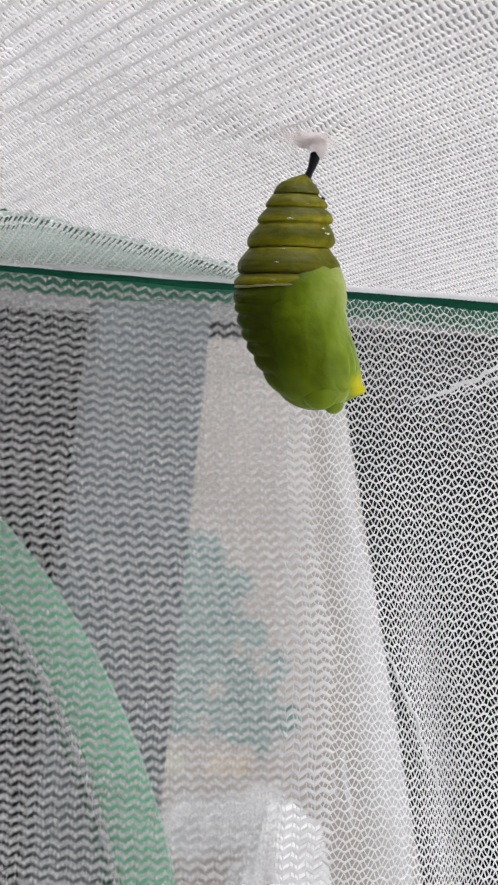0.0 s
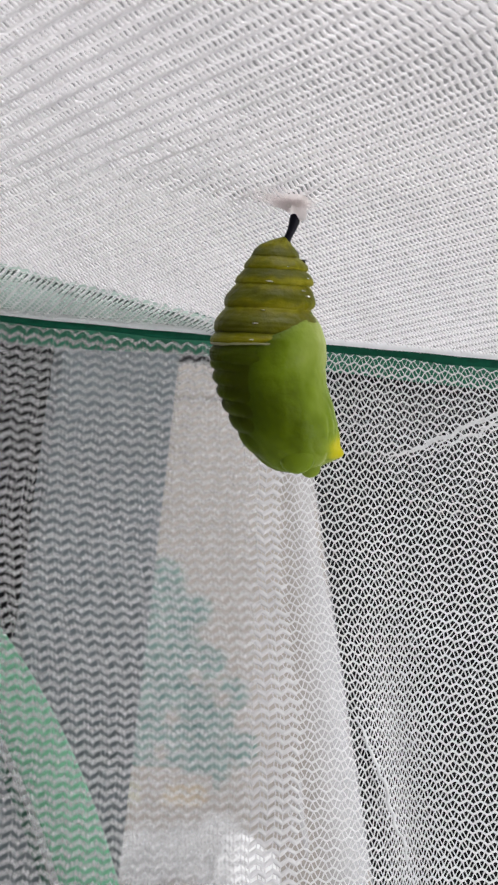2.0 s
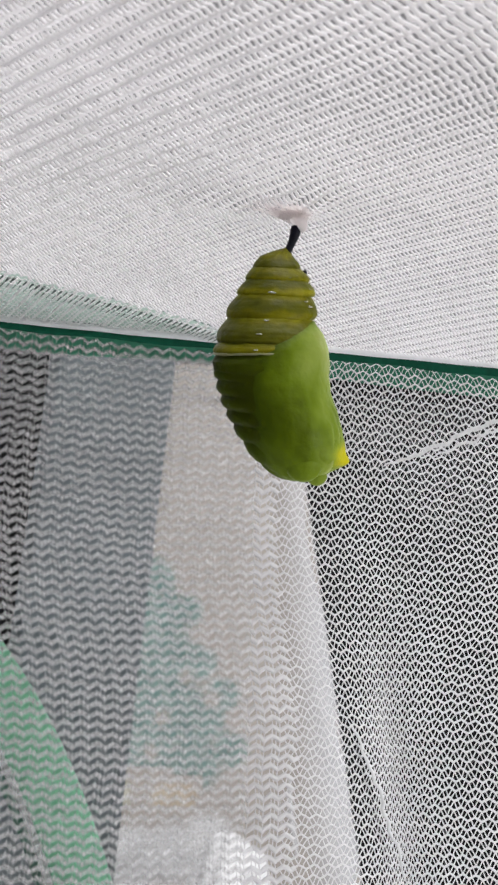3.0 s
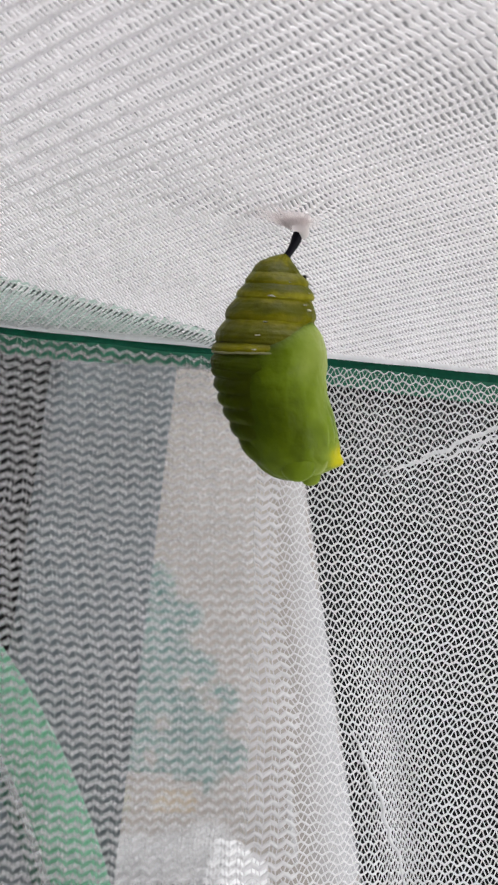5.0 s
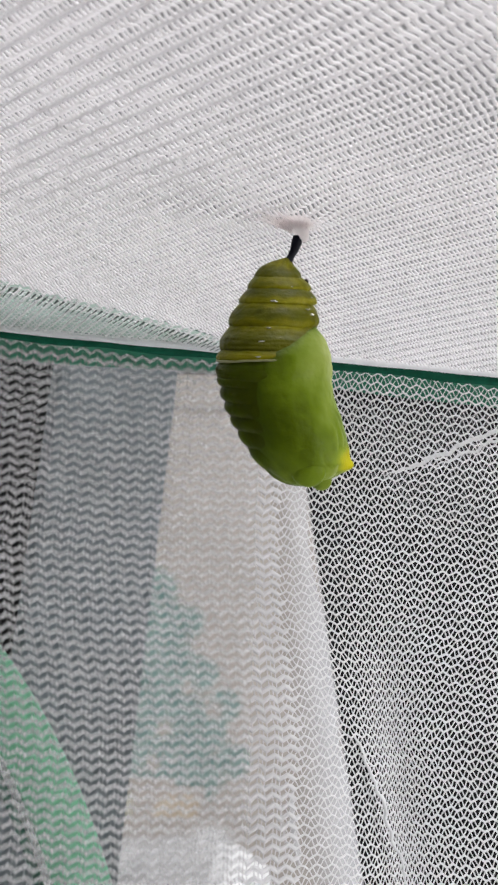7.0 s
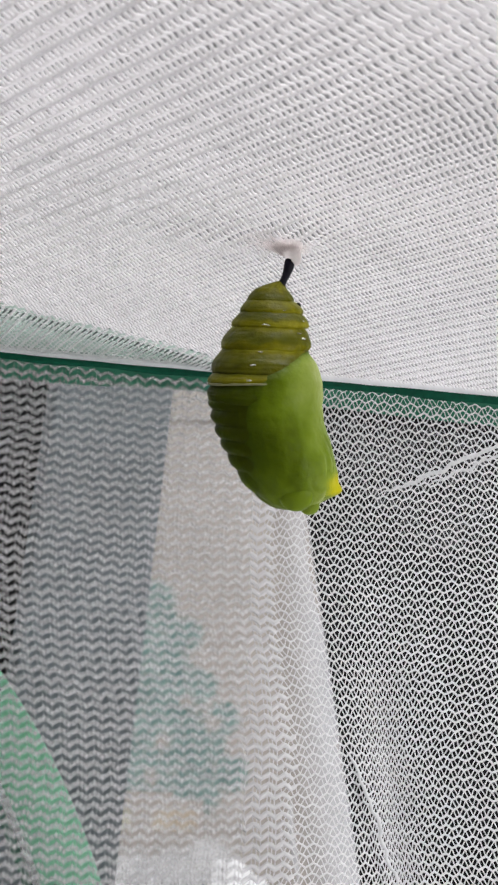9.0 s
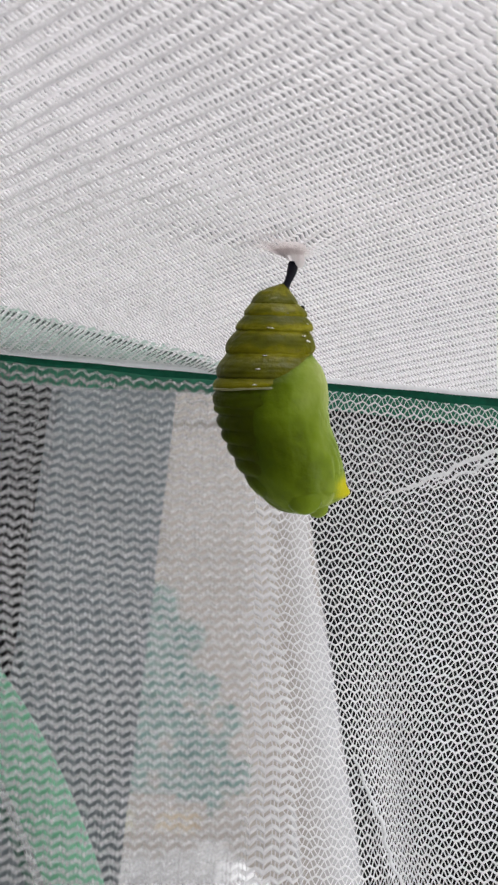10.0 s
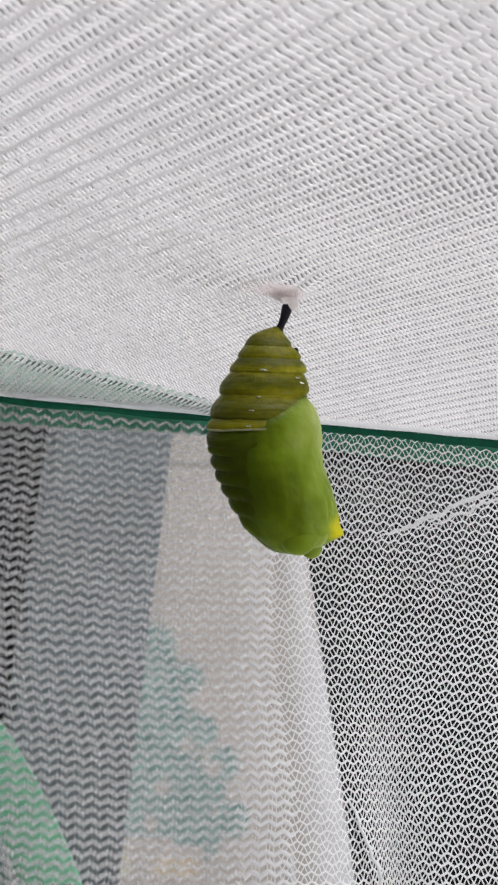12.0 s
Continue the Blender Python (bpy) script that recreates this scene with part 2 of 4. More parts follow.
def strands(a, b, ra, rb, normal, sides=4):
    """Thin prisms from points a to points b (arrays), as vertices and faces."""
    d = b - a
    d /= np.linalg.norm(d, axis=1)[:, None] + 1e-12
    s = np.cross(d, normal)
    s /= np.linalg.norm(s, axis=1)[:, None] + 1e-12
    n = np.cross(s, d)
    rings = []
    for p, r in ((a - d * ra[:, None] * 0.4, ra), (b + d * rb[:, None] * 0.4, rb)):
        for k in range(sides):
            w = 2 * math.pi * (k + 0.5) / sides
            rings.append(p + r[:, None] * (s * math.cos(w) + n * math.sin(w) * 0.7))
    v = np.stack(rings, 1).reshape(-1, 3)
    base = np.arange(len(a))[:, None] * 2 * sides
    quads = []
    for k in range(sides):
        j = (k + 1) % sides
        quads.append(np.concatenate([base + k, base + j, base + sides + j, base + sides + k], 1))
    f = np.stack(quads, 1).reshape(-1, 4)
    return v, f


def quads_object(name, v, f, mat, parent, label):
    me = bpy.data.meshes.new(name)
    me.vertices.add(len(v))
    me.vertices.foreach_set("co", v.ravel())
    me.loops.add(f.size)
    me.loops.foreach_set("vertex_index", f.ravel().astype(np.int32))
    me.polygons.add(len(f))
    me.polygons.foreach_set("loop_start", np.arange(0, f.size, 4, dtype=np.int32))
    me.polygons.foreach_set("use_smooth", np.ones(len(f), bool))
    me.update(calc_edges=True)
    me.materials.append(mat)
    ob = new(name, me)
    ob.parent = parent
    ob["kind"] = "stuff"
    if label:
        ob["label"] = label
    return ob


def knitted_net(name, mat, parent, place, u0, u1, v0, v1, normal, keep=None, period=2.32 * MM, gap=1.40 * MM, thick=0.180 * MM, thin=0.098 * MM, sides=4, label="", seed=3, weight=None, comb=None):
    """A warp-knit net: zigzag chains with fans of thin threads between them. place(u, v) gives points in space."""
    rng = np.random.default_rng(seed)
    q = period / 4
    ks, js = np.arange(math.floor(u0 / q), math.ceil(u1 / q) + 1), np.arange(math.floor(v0 / gap), math.ceil(v1 / gap) + 1)
    wave = np.array([1.0, 0.2, -1.0, -0.2]) * gap * 0.22
    K, J = np.meshgrid(ks, js, indexing="ij")
    U = K * q + rng.normal(0, 0.010 * period, K.shape)
    lean = comb(U) if comb else 0.0
    saw = np.array([1.0, 0.25, -1.0, 0.1]) * gap * 0.27
    V = J * gap + wave[K % 4] * (1 - lean) + saw[K % 4] * lean + rng.normal(0, 0.018 * gap, K.shape)
    P = place(U.ravel(), V.ravel()).reshape(*K.shape, 3)
    ok = keep(P) if keep else np.ones(K.shape, bool)
    pairs, size_a, size_b = [], [], []

    def link(ka, ja, kb, jb, mask, r):
        m = mask & ok[ka, ja] & ok[kb, jb]
        pairs.append((P[ka, ja][m], P[kb, jb][m]))
        for sizes, ends in ((size_a, pairs[-1][0]), (size_b, pairs[-1][1])):
            sizes.append(r * rng.uniform(0.88, 1.12, m.sum()) * (weight(ends) if weight else 1.0))

    ki, ji = np.meshgrid(np.arange(len(ks) - 1), np.arange(len(js)), indexing="ij")
    link(ki, ji, ki + 1, ji, np.ones(ki.shape, bool), thick)
    if comb:
        # wide sheer strands added round these chains, to soften and dim them
        link(ki, ji, ki + 1, ji, lean[ki, ji] > 0.35, thick * 2.15)
    for start, step in ((2, -1), (2, 1), (1, -1), (3, 1)):
        ki, ji = np.meshgrid(np.arange(1, len(ks) - 1), np.arange(1, len(js)), indexing="ij")
        open_cell = lean[ki, ji] < 0.5 if comb else np.ones(ki.shape, bool)
        link(ki, ji, ki + step, ji - 1, (ks[ki] % 4 == start) & open_cell, thin)
    if comb:
        # on the combed side short upright ties leave one long and one small opening in each stitch
        for start in (0, 1, 2):
            ki, ji = np.meshgrid(np.arange(1, len(ks) - 1), np.arange(1, len(js)), indexing="ij")
            link(ki, ji, ki, ji - 1, (ks[ki] % 4 == start) & (lean[ki, ji] >= 0.5), thin * 1.05)
    a, b = np.concatenate([p[0] for p in pairs]), np.concatenate([p[1] for p in pairs])
    v, f = strands(a, b, np.concatenate(size_a), np.concatenate(size_b), np.asarray(normal, float), sides)
    return quads_object(name, v, f, mat, parent, label)


def rung_net(name, mat, parent, place, u0, u1, v0, v1, normal, keep, step=0.57 * MM, gap=2.9 * MM, rib=0.25 * MM, rung=0.150 * MM, label="", seed=3, weight=None, stretch=None):
    """Straight ribs with close rungs of yarn between them, each kinked at its middle; where the knit is stretched the rungs are wider apart and lean over to the next stitch."""
    rng = np.random.default_rng(seed)
    ks, js = np.arange(math.floor(u0 / step), math.ceil(u1 / step) + 1), np.arange(math.floor(v0 / gap), math.ceil(v1 / gap) + 1)
    K, J = np.meshgrid(ks, js, indexing="ij")
    pulled = stretch(K * step, J * gap)[1] if stretch else np.zeros(K.shape)

    def nodes(part_v, shift, lift, pulled_shift, pulled_lift):
        u = (K + shift + (pulled_shift - shift) * pulled) * step + rng.normal(0, 0.05 * step, K.shape)
        v = (J + part_v) * gap + rng.normal(0, 0.012 * gap, K.shape)
        if stretch:
            u = stretch(u, v)[0]
        rise = lift + (pulled_lift - lift) * pulled + rng.normal(0, 0.03 * MM, K.shape)
        return place(u.ravel(), v.ravel()).reshape(*K.shape, 3) + rise[..., None] * np.asarray(normal, float)

    base = nodes(0.0, 0.0, 0.32 * MM, 0.0, 0.14 * MM)
    low, mid, high = nodes(0.27, 0.10, -0.10 * MM, 0.13, 0.0), nodes(0.52, 0.42, 0.10 * MM, 0.26, -0.06 * MM), nodes(0.76, 0.12, -0.10 * MM, 0.39, 0.0)
    end = nodes(1.0, 0.0, 0.32 * MM, 0.50, 0.14 * MM)
    ok = keep(base)
    a, b, ra, rb = [], [], [], []

    def link(p, q, m, r, s):
        a.append(p[m])
        b.append(q[m])
        ra.append(r[m] * rng.uniform(0.85, 1.15, m.sum()) * (weight(p[m]) if weight else 1.0))
        rb.append(s[m] * rng.uniform(0.85, 1.15, m.sum()) * (weight(q[m]) if weight else 1.0))

    spine, cross = rib * (1 - 0.45 * pulled), rung * (1 + 0.93 * pulled)
    link(base[:-1], base[1:], ok[:-1] & ok[1:], spine[:-1], spine[:-1])
    m = ok.copy()
    m[:, :-1] &= ok[:, 1:]
    chain, sizes = (base, low, mid, high, end), (0.8, 1.2, 0.75, 1.2, 0.8)
    widths = [cross * (k + (1.0 - k) * pulled) for k in sizes]
    for k in range(4):
        link(chain[k], chain[k + 1], m, widths[k], widths[k + 1])
    v, f = strands(np.concatenate(a), np.concatenate(b), np.concatenate(ra), np.concatenate(rb), np.asarray(normal, float), 4)
    return quads_object(name, v, f, mat, parent, label)


def smooth_step(x, lo, hi):
    s = np.clip((np.asarray(x, float) - lo) / (hi - lo), 0, 1)
    return s * s * (3 - 2 * s)


# ---- the room ----
FLOOR_Z, TABLE_Z = -1.05, -0.30


def room():
    tagged(part("floor", box_bm(-1.6, 1.5, -2.2, 1.3, FLOOR_Z - 0.05, FLOOR_Z), FLOORING, smooth=False), "pale grey floor of the room", "floor", kind="structure")
    tagged(part("ceiling", boxes_bm([(-1.6, -0.25, -2.2, 1.3, 1.4, 1.45), (0.95, 1.5, -2.2, 1.3, 1.4, 1.45), (-0.25, 0.95, -2.2, -0.9, 1.4, 1.45), (-0.25, 0.95, 0.3, 1.3, 1.4, 1.45)]), PLASTER, smooth=False), "white plastered room ceiling with a skylight", "ceiling", kind="structure")
    tagged(part("window_2", boxes_bm([(-0.25, -0.2, -0.9, 0.3, 1.403, 1.44), (0.9, 0.95, -0.9, 0.3, 1.403, 1.44), (-0.2, 0.9, -0.9, -0.85, 1.403, 1.44), (-0.2, 0.9, 0.25, 0.3, 1.403, 1.44)]), FRAME_WHITE, smooth=False), "white framed skylight letting in daylight", "window", kind="structure")
    tagged(part("wall_north", box_bm(-1.6, 1.5, 1.3, 1.4, FLOOR_Z, 1.4), GREY_PLASTER, smooth=False), "plain grey painted wall", "wall", kind="structure")
    tagged(part("wall_south", box_bm(-1.6, 1.5, -2.3, -2.2, FLOOR_Z, 1.4), DARK_PLASTER, smooth=False), "unseen plain wall, dark to cut reflections", "wall", kind="structure")
    tagged(part("wall_west", box_bm(-1.7, -1.6, -2.3, 1.4, FLOOR_Z, 1.4), DARK_PLASTER, smooth=False), "unseen plain wall, dark to cut reflections", "wall", kind="structure")
    # east wall with a window opening: y -1.55 to -0.35, z -0.55 to 0.75
    openings = ((-2.3, -1.55, FLOOR_Z, 1.4), (-0.35, 1.4, FLOOR_Z, 1.4), (-1.55, -0.35, FLOOR_Z, -0.55), (-1.55, -0.35, 0.75, 1.4))
    tagged(part("wall_east", boxes_bm([(1.5, 1.6, *o) for o in openings]), PLASTER, smooth=False), "white plastered wall with a window opening", "wall", kind="structure")
    bars = ((-1.55, -1.49, -0.55, 0.75), (-0.41, -0.35, -0.55, 0.75), (-1.49, -0.41, -0.55, -0.49), (-1.49, -0.41, 0.69, 0.75))
    tagged(part("window_1", boxes_bm([(1.503, 1.56, *o) for o in bars]), FRAME_WHITE, smooth=False), "white framed window letting in daylight", "window", kind="structure")


def table():
    t = tagged(empty("table", (0, 0.1, FLOOR_Z)), "unseen white table under the mesh cage, bouncing light up", "table")
    part("tabletop", box_bm(-0.5, 0.5, -0.35, 0.56, TABLE_Z - FLOOR_Z - 0.03, TABLE_Z - FLOOR_Z, 0.004), WOOD, t, smooth=False)
    for x in (-0.45, 0.45):
        for y in (-0.3, 0.5):
            part("leg", box_bm(x - 0.025, x + 0.025, y - 0.025, y + 0.025, 0, TABLE_Z - FLOOR_Z - 0.03, 0.003), WOOD, t, smooth=False)


def dark_cabinet():
    c = tagged(empty("cabinet", (0.0, 0.815, FLOOR_Z)), "wide black cabinet standing behind the table", "cabinet")
    c.rotation_euler = (0, 0, math.atan(0.1797))
    part("body", box_bm(-0.75, 0.75, 0.016, 0.38, 0, 1.281, 0.004), BLACK_WOOD, c, smooth=False)
    for x0, x1 in ((-0.747, -0.003), (0.003, 0.747)):
        part("door", box_bm(x0, x1, 0.0, 0.015, 0.05, 1.275, 0.003), BLACK_WOOD, c, smooth=False)


def grey_board():
    """An upright flat board with rounded long edges, leaning a little."""
    b = tagged(empty("board", (-0.0486, 0.0800, TABLE_Z)), "upright blue-grey painted board behind the cage", "board")
    b.rotation_euler = (0, radians(4.0), math.atan(0.18))
    part("plank", box_bm(-0.0128, 0.0092, -0.004, 0.004, 0.002, 0.313, 0.0015), GREY_METAL, b, smooth=False)
    part("foot", box_bm(-0.03, 0.03, -0.02, 0.02, 0.0, 0.008, 0.0015), GREY_METAL, b, smooth=False)


# ---- the cage ----
TOP = 2.2 * MM


def wall_y(x):
    return 0.0558 + 0.2230 * x


def wall_place(u, v):
    """u along the wall, v upwards from its top edge; gathered folds towards the lower part."""
    x = u * 0.974
    low = smooth_step(-v, 0.030, 0.060)
    mid = 0.0185 - 0.12 * (v + 0.062)
    gather = np.exp(-(((x - mid) / 0.0075) ** 2))
    x = x - (0.25 + 0.75 * low) * 0.0050 * np.tanh((x - mid) / 0.0095)
    y = wall_y(x) + 0.0022 * low * gather + 0.0006 * np.sin(x * 160 + v * 40) * smooth_step(-v, 0.004, 0.02)
    x = x + 0.00016 * np.sin(v * 520 + x * 140) + 0.00008 * np.sin(v * 1100 - x * 300)
    z = TOP - 0.0006 + v + 0.0005 * np.sin(x * 95) + 0.00012 * np.sin(x * 330 + v * 260)
    return np.stack([x, y, z], -1)


def top_place(u, v):
    """The top panel: threads run aslant; pulled down and creased where the silk is anchored."""
    a = radians(-43)
    x, y = u * math.cos(a) - v * math.sin(a), u * math.sin(a) + v * math.cos(a)
    z = TOP + 0 * x
    z = z - 0.0013 * np.exp(-((x - 0.0003) ** 2 + (y - 0.0002) ** 2) / 0.0032**2)
    z = z - 0.0005 * np.exp(-(((y - 0.0036 - 0.42 * (x + 0.0025) * np.exp(x * 40)) / 0.0024) ** 2)) * smooth_step(-x, -0.001, 0.003) * (1 - smooth_step(-x, 0.010, 0.022))
    z = z + 0.0004 * np.sin(x * 70 + 1) * np.sin(y * 55)
    return np.stack([x, y, z], -1)


def top_stretch(u, v):
    """Threads of the top panel drawn apart along the ribs, away from the silk: the new u, and how far the stitch is pulled open."""
    t = v + 0.012
    d = u - 0.018 - 0.5 * (t + np.sqrt(t * t + 0.005**2))
    return u + 0.24 * (d + np.sqrt(d * d + 0.006**2)), smooth_step(d, -0.005, 0.016)


def strip_place(u, v):
    """The turned-over strip along the edge: its threads run the other way."""
    a = radians(-64)
    x, y = u * math.cos(a) - v * math.sin(a), u * math.sin(a) + v * math.cos(a)
    return np.stack([x, y, TOP - 0.0005 + 0.0004 * np.sin(x * 70 + 1) * np.sin(y * 55)], -1)


def hem_y(x):
    return np.interp(x, [-0.0377, -0.0311, -0.0240, -0.0165, -0.0096, -0.0030], [0.0242, 0.0295, 0.0351, 0.0408, 0.0471, 0.0535])


def yarn(p):
    """The net is stretched thin on one side and thick where it is gathered."""
    edge = 0.55 + 0.45 * smooth_step(TOP - p[..., 2], 0.0012, 0.0045)
    return edge * (1.12 - 0.19 * smooth_step(p[..., 0], -0.014, 0.012)) + 0.12 * smooth_step(p[..., 0], 0.010, 0.024) * smooth_step(-p[..., 2], 0.015, 0.04)


def cage():
    c = tagged(empty("butterfly_cage", (0, 0, 0)), "white mesh butterfly cage with green bound edges", "cage")
    def on_top(p):
        rim = np.where(p[..., 0] < -0.0035, np.minimum(hem_y(p[..., 0]) + 0.0008, wall_y(p[..., 0])), wall_y(p[..., 0]))
        return (p[..., 1] < rim - 0.0003) & (np.abs(p[..., 0]) < 0.075) & (p[..., 1] > -0.10)

    rung_net("top_panel", NET_TOP, c, top_place, -0.13, 0.13, -0.13, 0.13, (0, 0, 1), on_top, weight=lambda p: 1.34 - 0.26 * smooth_step(p[..., 0], -0.018, 0.010) + 0.12 * np.exp(-(((p[..., 1] + 0.008) / 0.009) ** 2)), stretch=top_stretch, label="white knitted mesh top panel", seed=5)
    rung_net("top_strip", NET_TOP, c, strip_place, -0.13, 0.13, -0.13, 0.13, (0, 0, 1), lambda p: (p[..., 0] < -0.0035) & (p[..., 0] > -0.075) & (p[..., 1] > hem_y(p[..., 0]) - 0.0008) & (p[..., 1] < wall_y(p[..., 0]) - 0.0003), step=1.15 * MM, gap=1.7 * MM, rib=0.25 * MM, rung=0.10 * MM, label="white open-knit strip along the edge", seed=9)
    knitted_net("side_panel", NET_SIDE, c, wall_place, -0.075, 0.075, -0.112, -0.0014, (-0.2, 1, 0), sides=5, weight=yarn, comb=lambda u: 1 - smooth_step(u, -0.012, 0.006), label="white knitted mesh side panel", seed=7)
    # the plain lower band of the side, down to the table
    xs = np.linspace(-0.075, 0.075, 30)
    v = [(x, wall_y(x) + 0.001 * math.sin(x * 200) + o, z) for z in (-0.108, -0.2, TABLE_Z) for o in (0, 0.0012) for x in xs]
    f = []
    n = len(xs)
    for lay in (0, 1):
        for r in (0, 1):
            a, b = (2 * r + lay) * n, (2 * r + 2 + lay) * n
            f += [(a + k, a + k + 1, b + k + 1, b + k) for k in range(n - 1)]
    solid("lower_band", v, f, LINING, c, "plain white fabric band")
    # dark green piping along the edge
    xs = np.linspace(-0.08, 0.08, 90)
    pts = [(x, wall_y(x) - 0.0008, TOP - 0.0010 - 0.006 * max(0.0, x) + 0.0002 * math.sin(x * 60) + 0.0001 * math.sin(x * 410)) for x in xs]
    v, f = tube(pts, [0.00058 + 0.008 * max(0.0, x) + 0.00008 * math.sin(x * 300) for x in xs], 10, 0.6)
    solid("edge_piping", v, f, PIPING, c, "dark green piping")
    pts = [(x, wall_y(x) - 0.0018, TOP - 0.0003 + 0.0002 * math.sin(x * 60)) for x in xs]
    v, f = tube(pts, [0.00055 + 0.00004 * math.sin(x * 500) for x in xs], 8, 1.2)
    solid("edge_hem", v, f, NET, c, "white turned hem along the edge")
    # green tape behind the net, widening along the side, and a pale flap on the top
    v, flap, seam = [], [], []
    for x in xs:
        y = float(wall_y(x))
        drop = 0.0032 + 0.0004 * math.sin(x * 130) + 0.0014 * float(smooth_step(x, 0.008, 0.036))
        v += [(x, y + 0.0020, TOP + 0.0010), (x, y + 0.0028, TOP - 0.0004), (x, y + 0.0030, TOP - drop), (x, y + 0.0036, TOP - drop), (x, y + 0.0034, TOP + 0.0016)]
        if x < -0.0035:
            h = float(hem_y(x))
            h = min(h, y - 0.0003)
            flap += [(x, min(h + 0.0030, y), TOP + 0.0008), (x, y + 0.0004, TOP + 0.0008), (x, y + 0.0004, TOP + 0.0011), (x, min(h + 0.0030, y), TOP + 0.0011)]
            seam.append((x, h + 0.0006, TOP + 0.0003))
    solid("binding_tape", v, grid_faces(len(xs), 5), BINDING, c, "green binding tape")
    solid("top_flap", flap, grid_faces(len(flap) // 4, 4, True), FLAP, c, "pale green tape flap lying on the mesh top")
    # dark tube added where the gap between net and flap is in shade
    v, f = tube(seam, [0.00016 + 0.00006 * math.sin(k * 1.7) for k in range(len(seam))], 8)
    solid("flap_gap_line", v, f, DARK_EDGE, c, "dark green line standing for the shaded gap at the flap")
    # slanting dark dashes along the flap's near edge, standing for shaded slits
    xs = np.arange(-0.044, -0.0065, 0.00068)
    rng = np.random.default_rng(12)
    lift = rng.normal(0, 0.00015, len(xs))
    for row, (near_y, far_y) in enumerate(((0.0001, 0.0015), (0.0030, 0.0044))):
        keep = xs[(hem_y(xs) + far_y < wall_y(xs) - 0.001)]
        a = np.stack([keep + 0.0003 * row, hem_y(keep) + near_y + lift[: len(keep)], np.full(len(keep), TOP - 0.0010)], -1)
        b = np.stack([keep + 0.0003 * row - 0.0007, hem_y(keep) + far_y + lift[: len(keep)], np.full(len(keep), TOP - 0.0010)], -1)
        size = (0.00017, 0.00010)[row] * rng.uniform(0.6, 1.3, len(keep))
        v, f = strands(a, b, size, size * 0.6, np.array([0.0, 0.0, 1.0]), 5)
        quads_object("slit_dashes", v, f, SLIT, c, "dark slanting dashes in place of shaded slits")
    hoop(c)
    folds(c)


def ribbon(points, width, thick, across, name, mat, parent, label=""):
    pts = np.asarray(points, float)
    w = np.asarray(across, float)
    v = []
    for k, p in enumerate(pts):
        d = pts[min(k + 1, len(pts) - 1)] - pts[max(k - 1, 0)]
        d /= np.linalg.norm(d)
        s = np.cross(d, w)
        s /= np.linalg.norm(s)
        for a, b in ((-0.5, 0.3), (-0.46, 0.5), (0, 0.62), (0.46, 0.5), (0.5, 0.3), (0.5, -0.3), (0, -0.4), (-0.5, -0.3)):
            v.append(p + s * a * width - w * b * thick)
    return solid(name, v, grid_faces(len(pts), 8, True) + [tuple(range(8)), tuple(range(len(v) - 8, len(v)))], mat, parent, label)


def arc(t):
    """The hoop's middle line: it bows out and steepens downwards."""
    x = -0.0635 + 0.0510 * (1 - np.exp(-t * 2.0))
    z = -0.026 - 0.075 * t
    return np.stack([x, wall_y(x) + 0.0018, z], -1)


def hoop(c):
    ts = np.linspace(-0.25, 3.63, 70)
    line = arc(ts)
    across = np.array([-0.18, 1.0, 0.0]) / 1.016
    ribbon(line, 0.0078, 0.0010, across, "hoop_tape", TAPE, c, "pale green tape over the cage hoop")
    off = line + np.array([-0.0041, 0.0006, -0.0018])
    ribbon(off, 0.0014, 0.0008, across, "hoop_hem", NET, c, "white stitched hem beside the tape")
    off = line + np.array([-0.0052, 0.0010, -0.0026])
    ribbon(off, 0.0016, 0.0010, across, "hoop_piping", DARK_EDGE, c, "dark green piping on the hoop")


def folds(c):
    """A second, slack layer of net behind the side, with two sharp folds."""
    def slack(u, v):
        x = 0.010 + u * 0.8 + 0.0012 * np.sin(v * 300)
        crease = -0.0069 + (x - 0.0352) * 0.47
        d = (v + 0.0) - crease
        y = wall_y(x) + 0.0055 + 0.003 * np.sin(d * 260) * np.exp(-np.abs(d) * 60)
        return np.stack([x, y, TOP + v * 1.0], -1)

    knitted_net("slack_net", NET_SHADED, c, slack, -0.004, 0.062, -0.032, -0.006, (-0.2, 1, 0), keep=lambda p: (p[..., 2] > -0.019 + 0.005 * np.sin(p[..., 0] * 170)) & (p[..., 0] < 0.036), thick=0.032 * MM, thin=0.024 * MM, period=2.7 * MM, gap=1.75 * MM, label="slack second layer of white net", seed=11)
    for pts, r, back in (
        ([(0.046, -0.0025), (0.0352, -0.0069), (0.0275, -0.0104), (0.0221, -0.0133), (0.0167, -0.0154)], 0.00030, 0.0007),
        ([(0.046, -0.0040), (0.0352, -0.0084), (0.0290, -0.0112), (0.0240, -0.0138)], 0.00022, 0.0007),
        ([(0.0122, -0.0545), (0.0135, -0.0576), (0.0156, -0.0623), (0.0177, -0.0677), (0.0190, -0.0723), (0.0215, -0.0790)], 0.00024, -0.0002),
    ):
        line = np.array([(x, wall_y(x) + back, z) for x, z in pts])
        k = np.linspace(0, len(line) - 1, 24)
        line = np.stack([np.interp(k, np.arange(len(line)), line[:, n]) for n in range(3)], -1)
        line += np.random.default_rng(8).normal(0, 0.0002, line.shape)
        v, f = tube(line, [r * (0.25 + math.sin(math.pi * (i + 0.5) / 24)) for i in range(24)], 7)
        solid("fold", v, f, NET, c, "bright fold in the white net")


# ---- the bag behind the cage ----
BAG_Y = 0.60


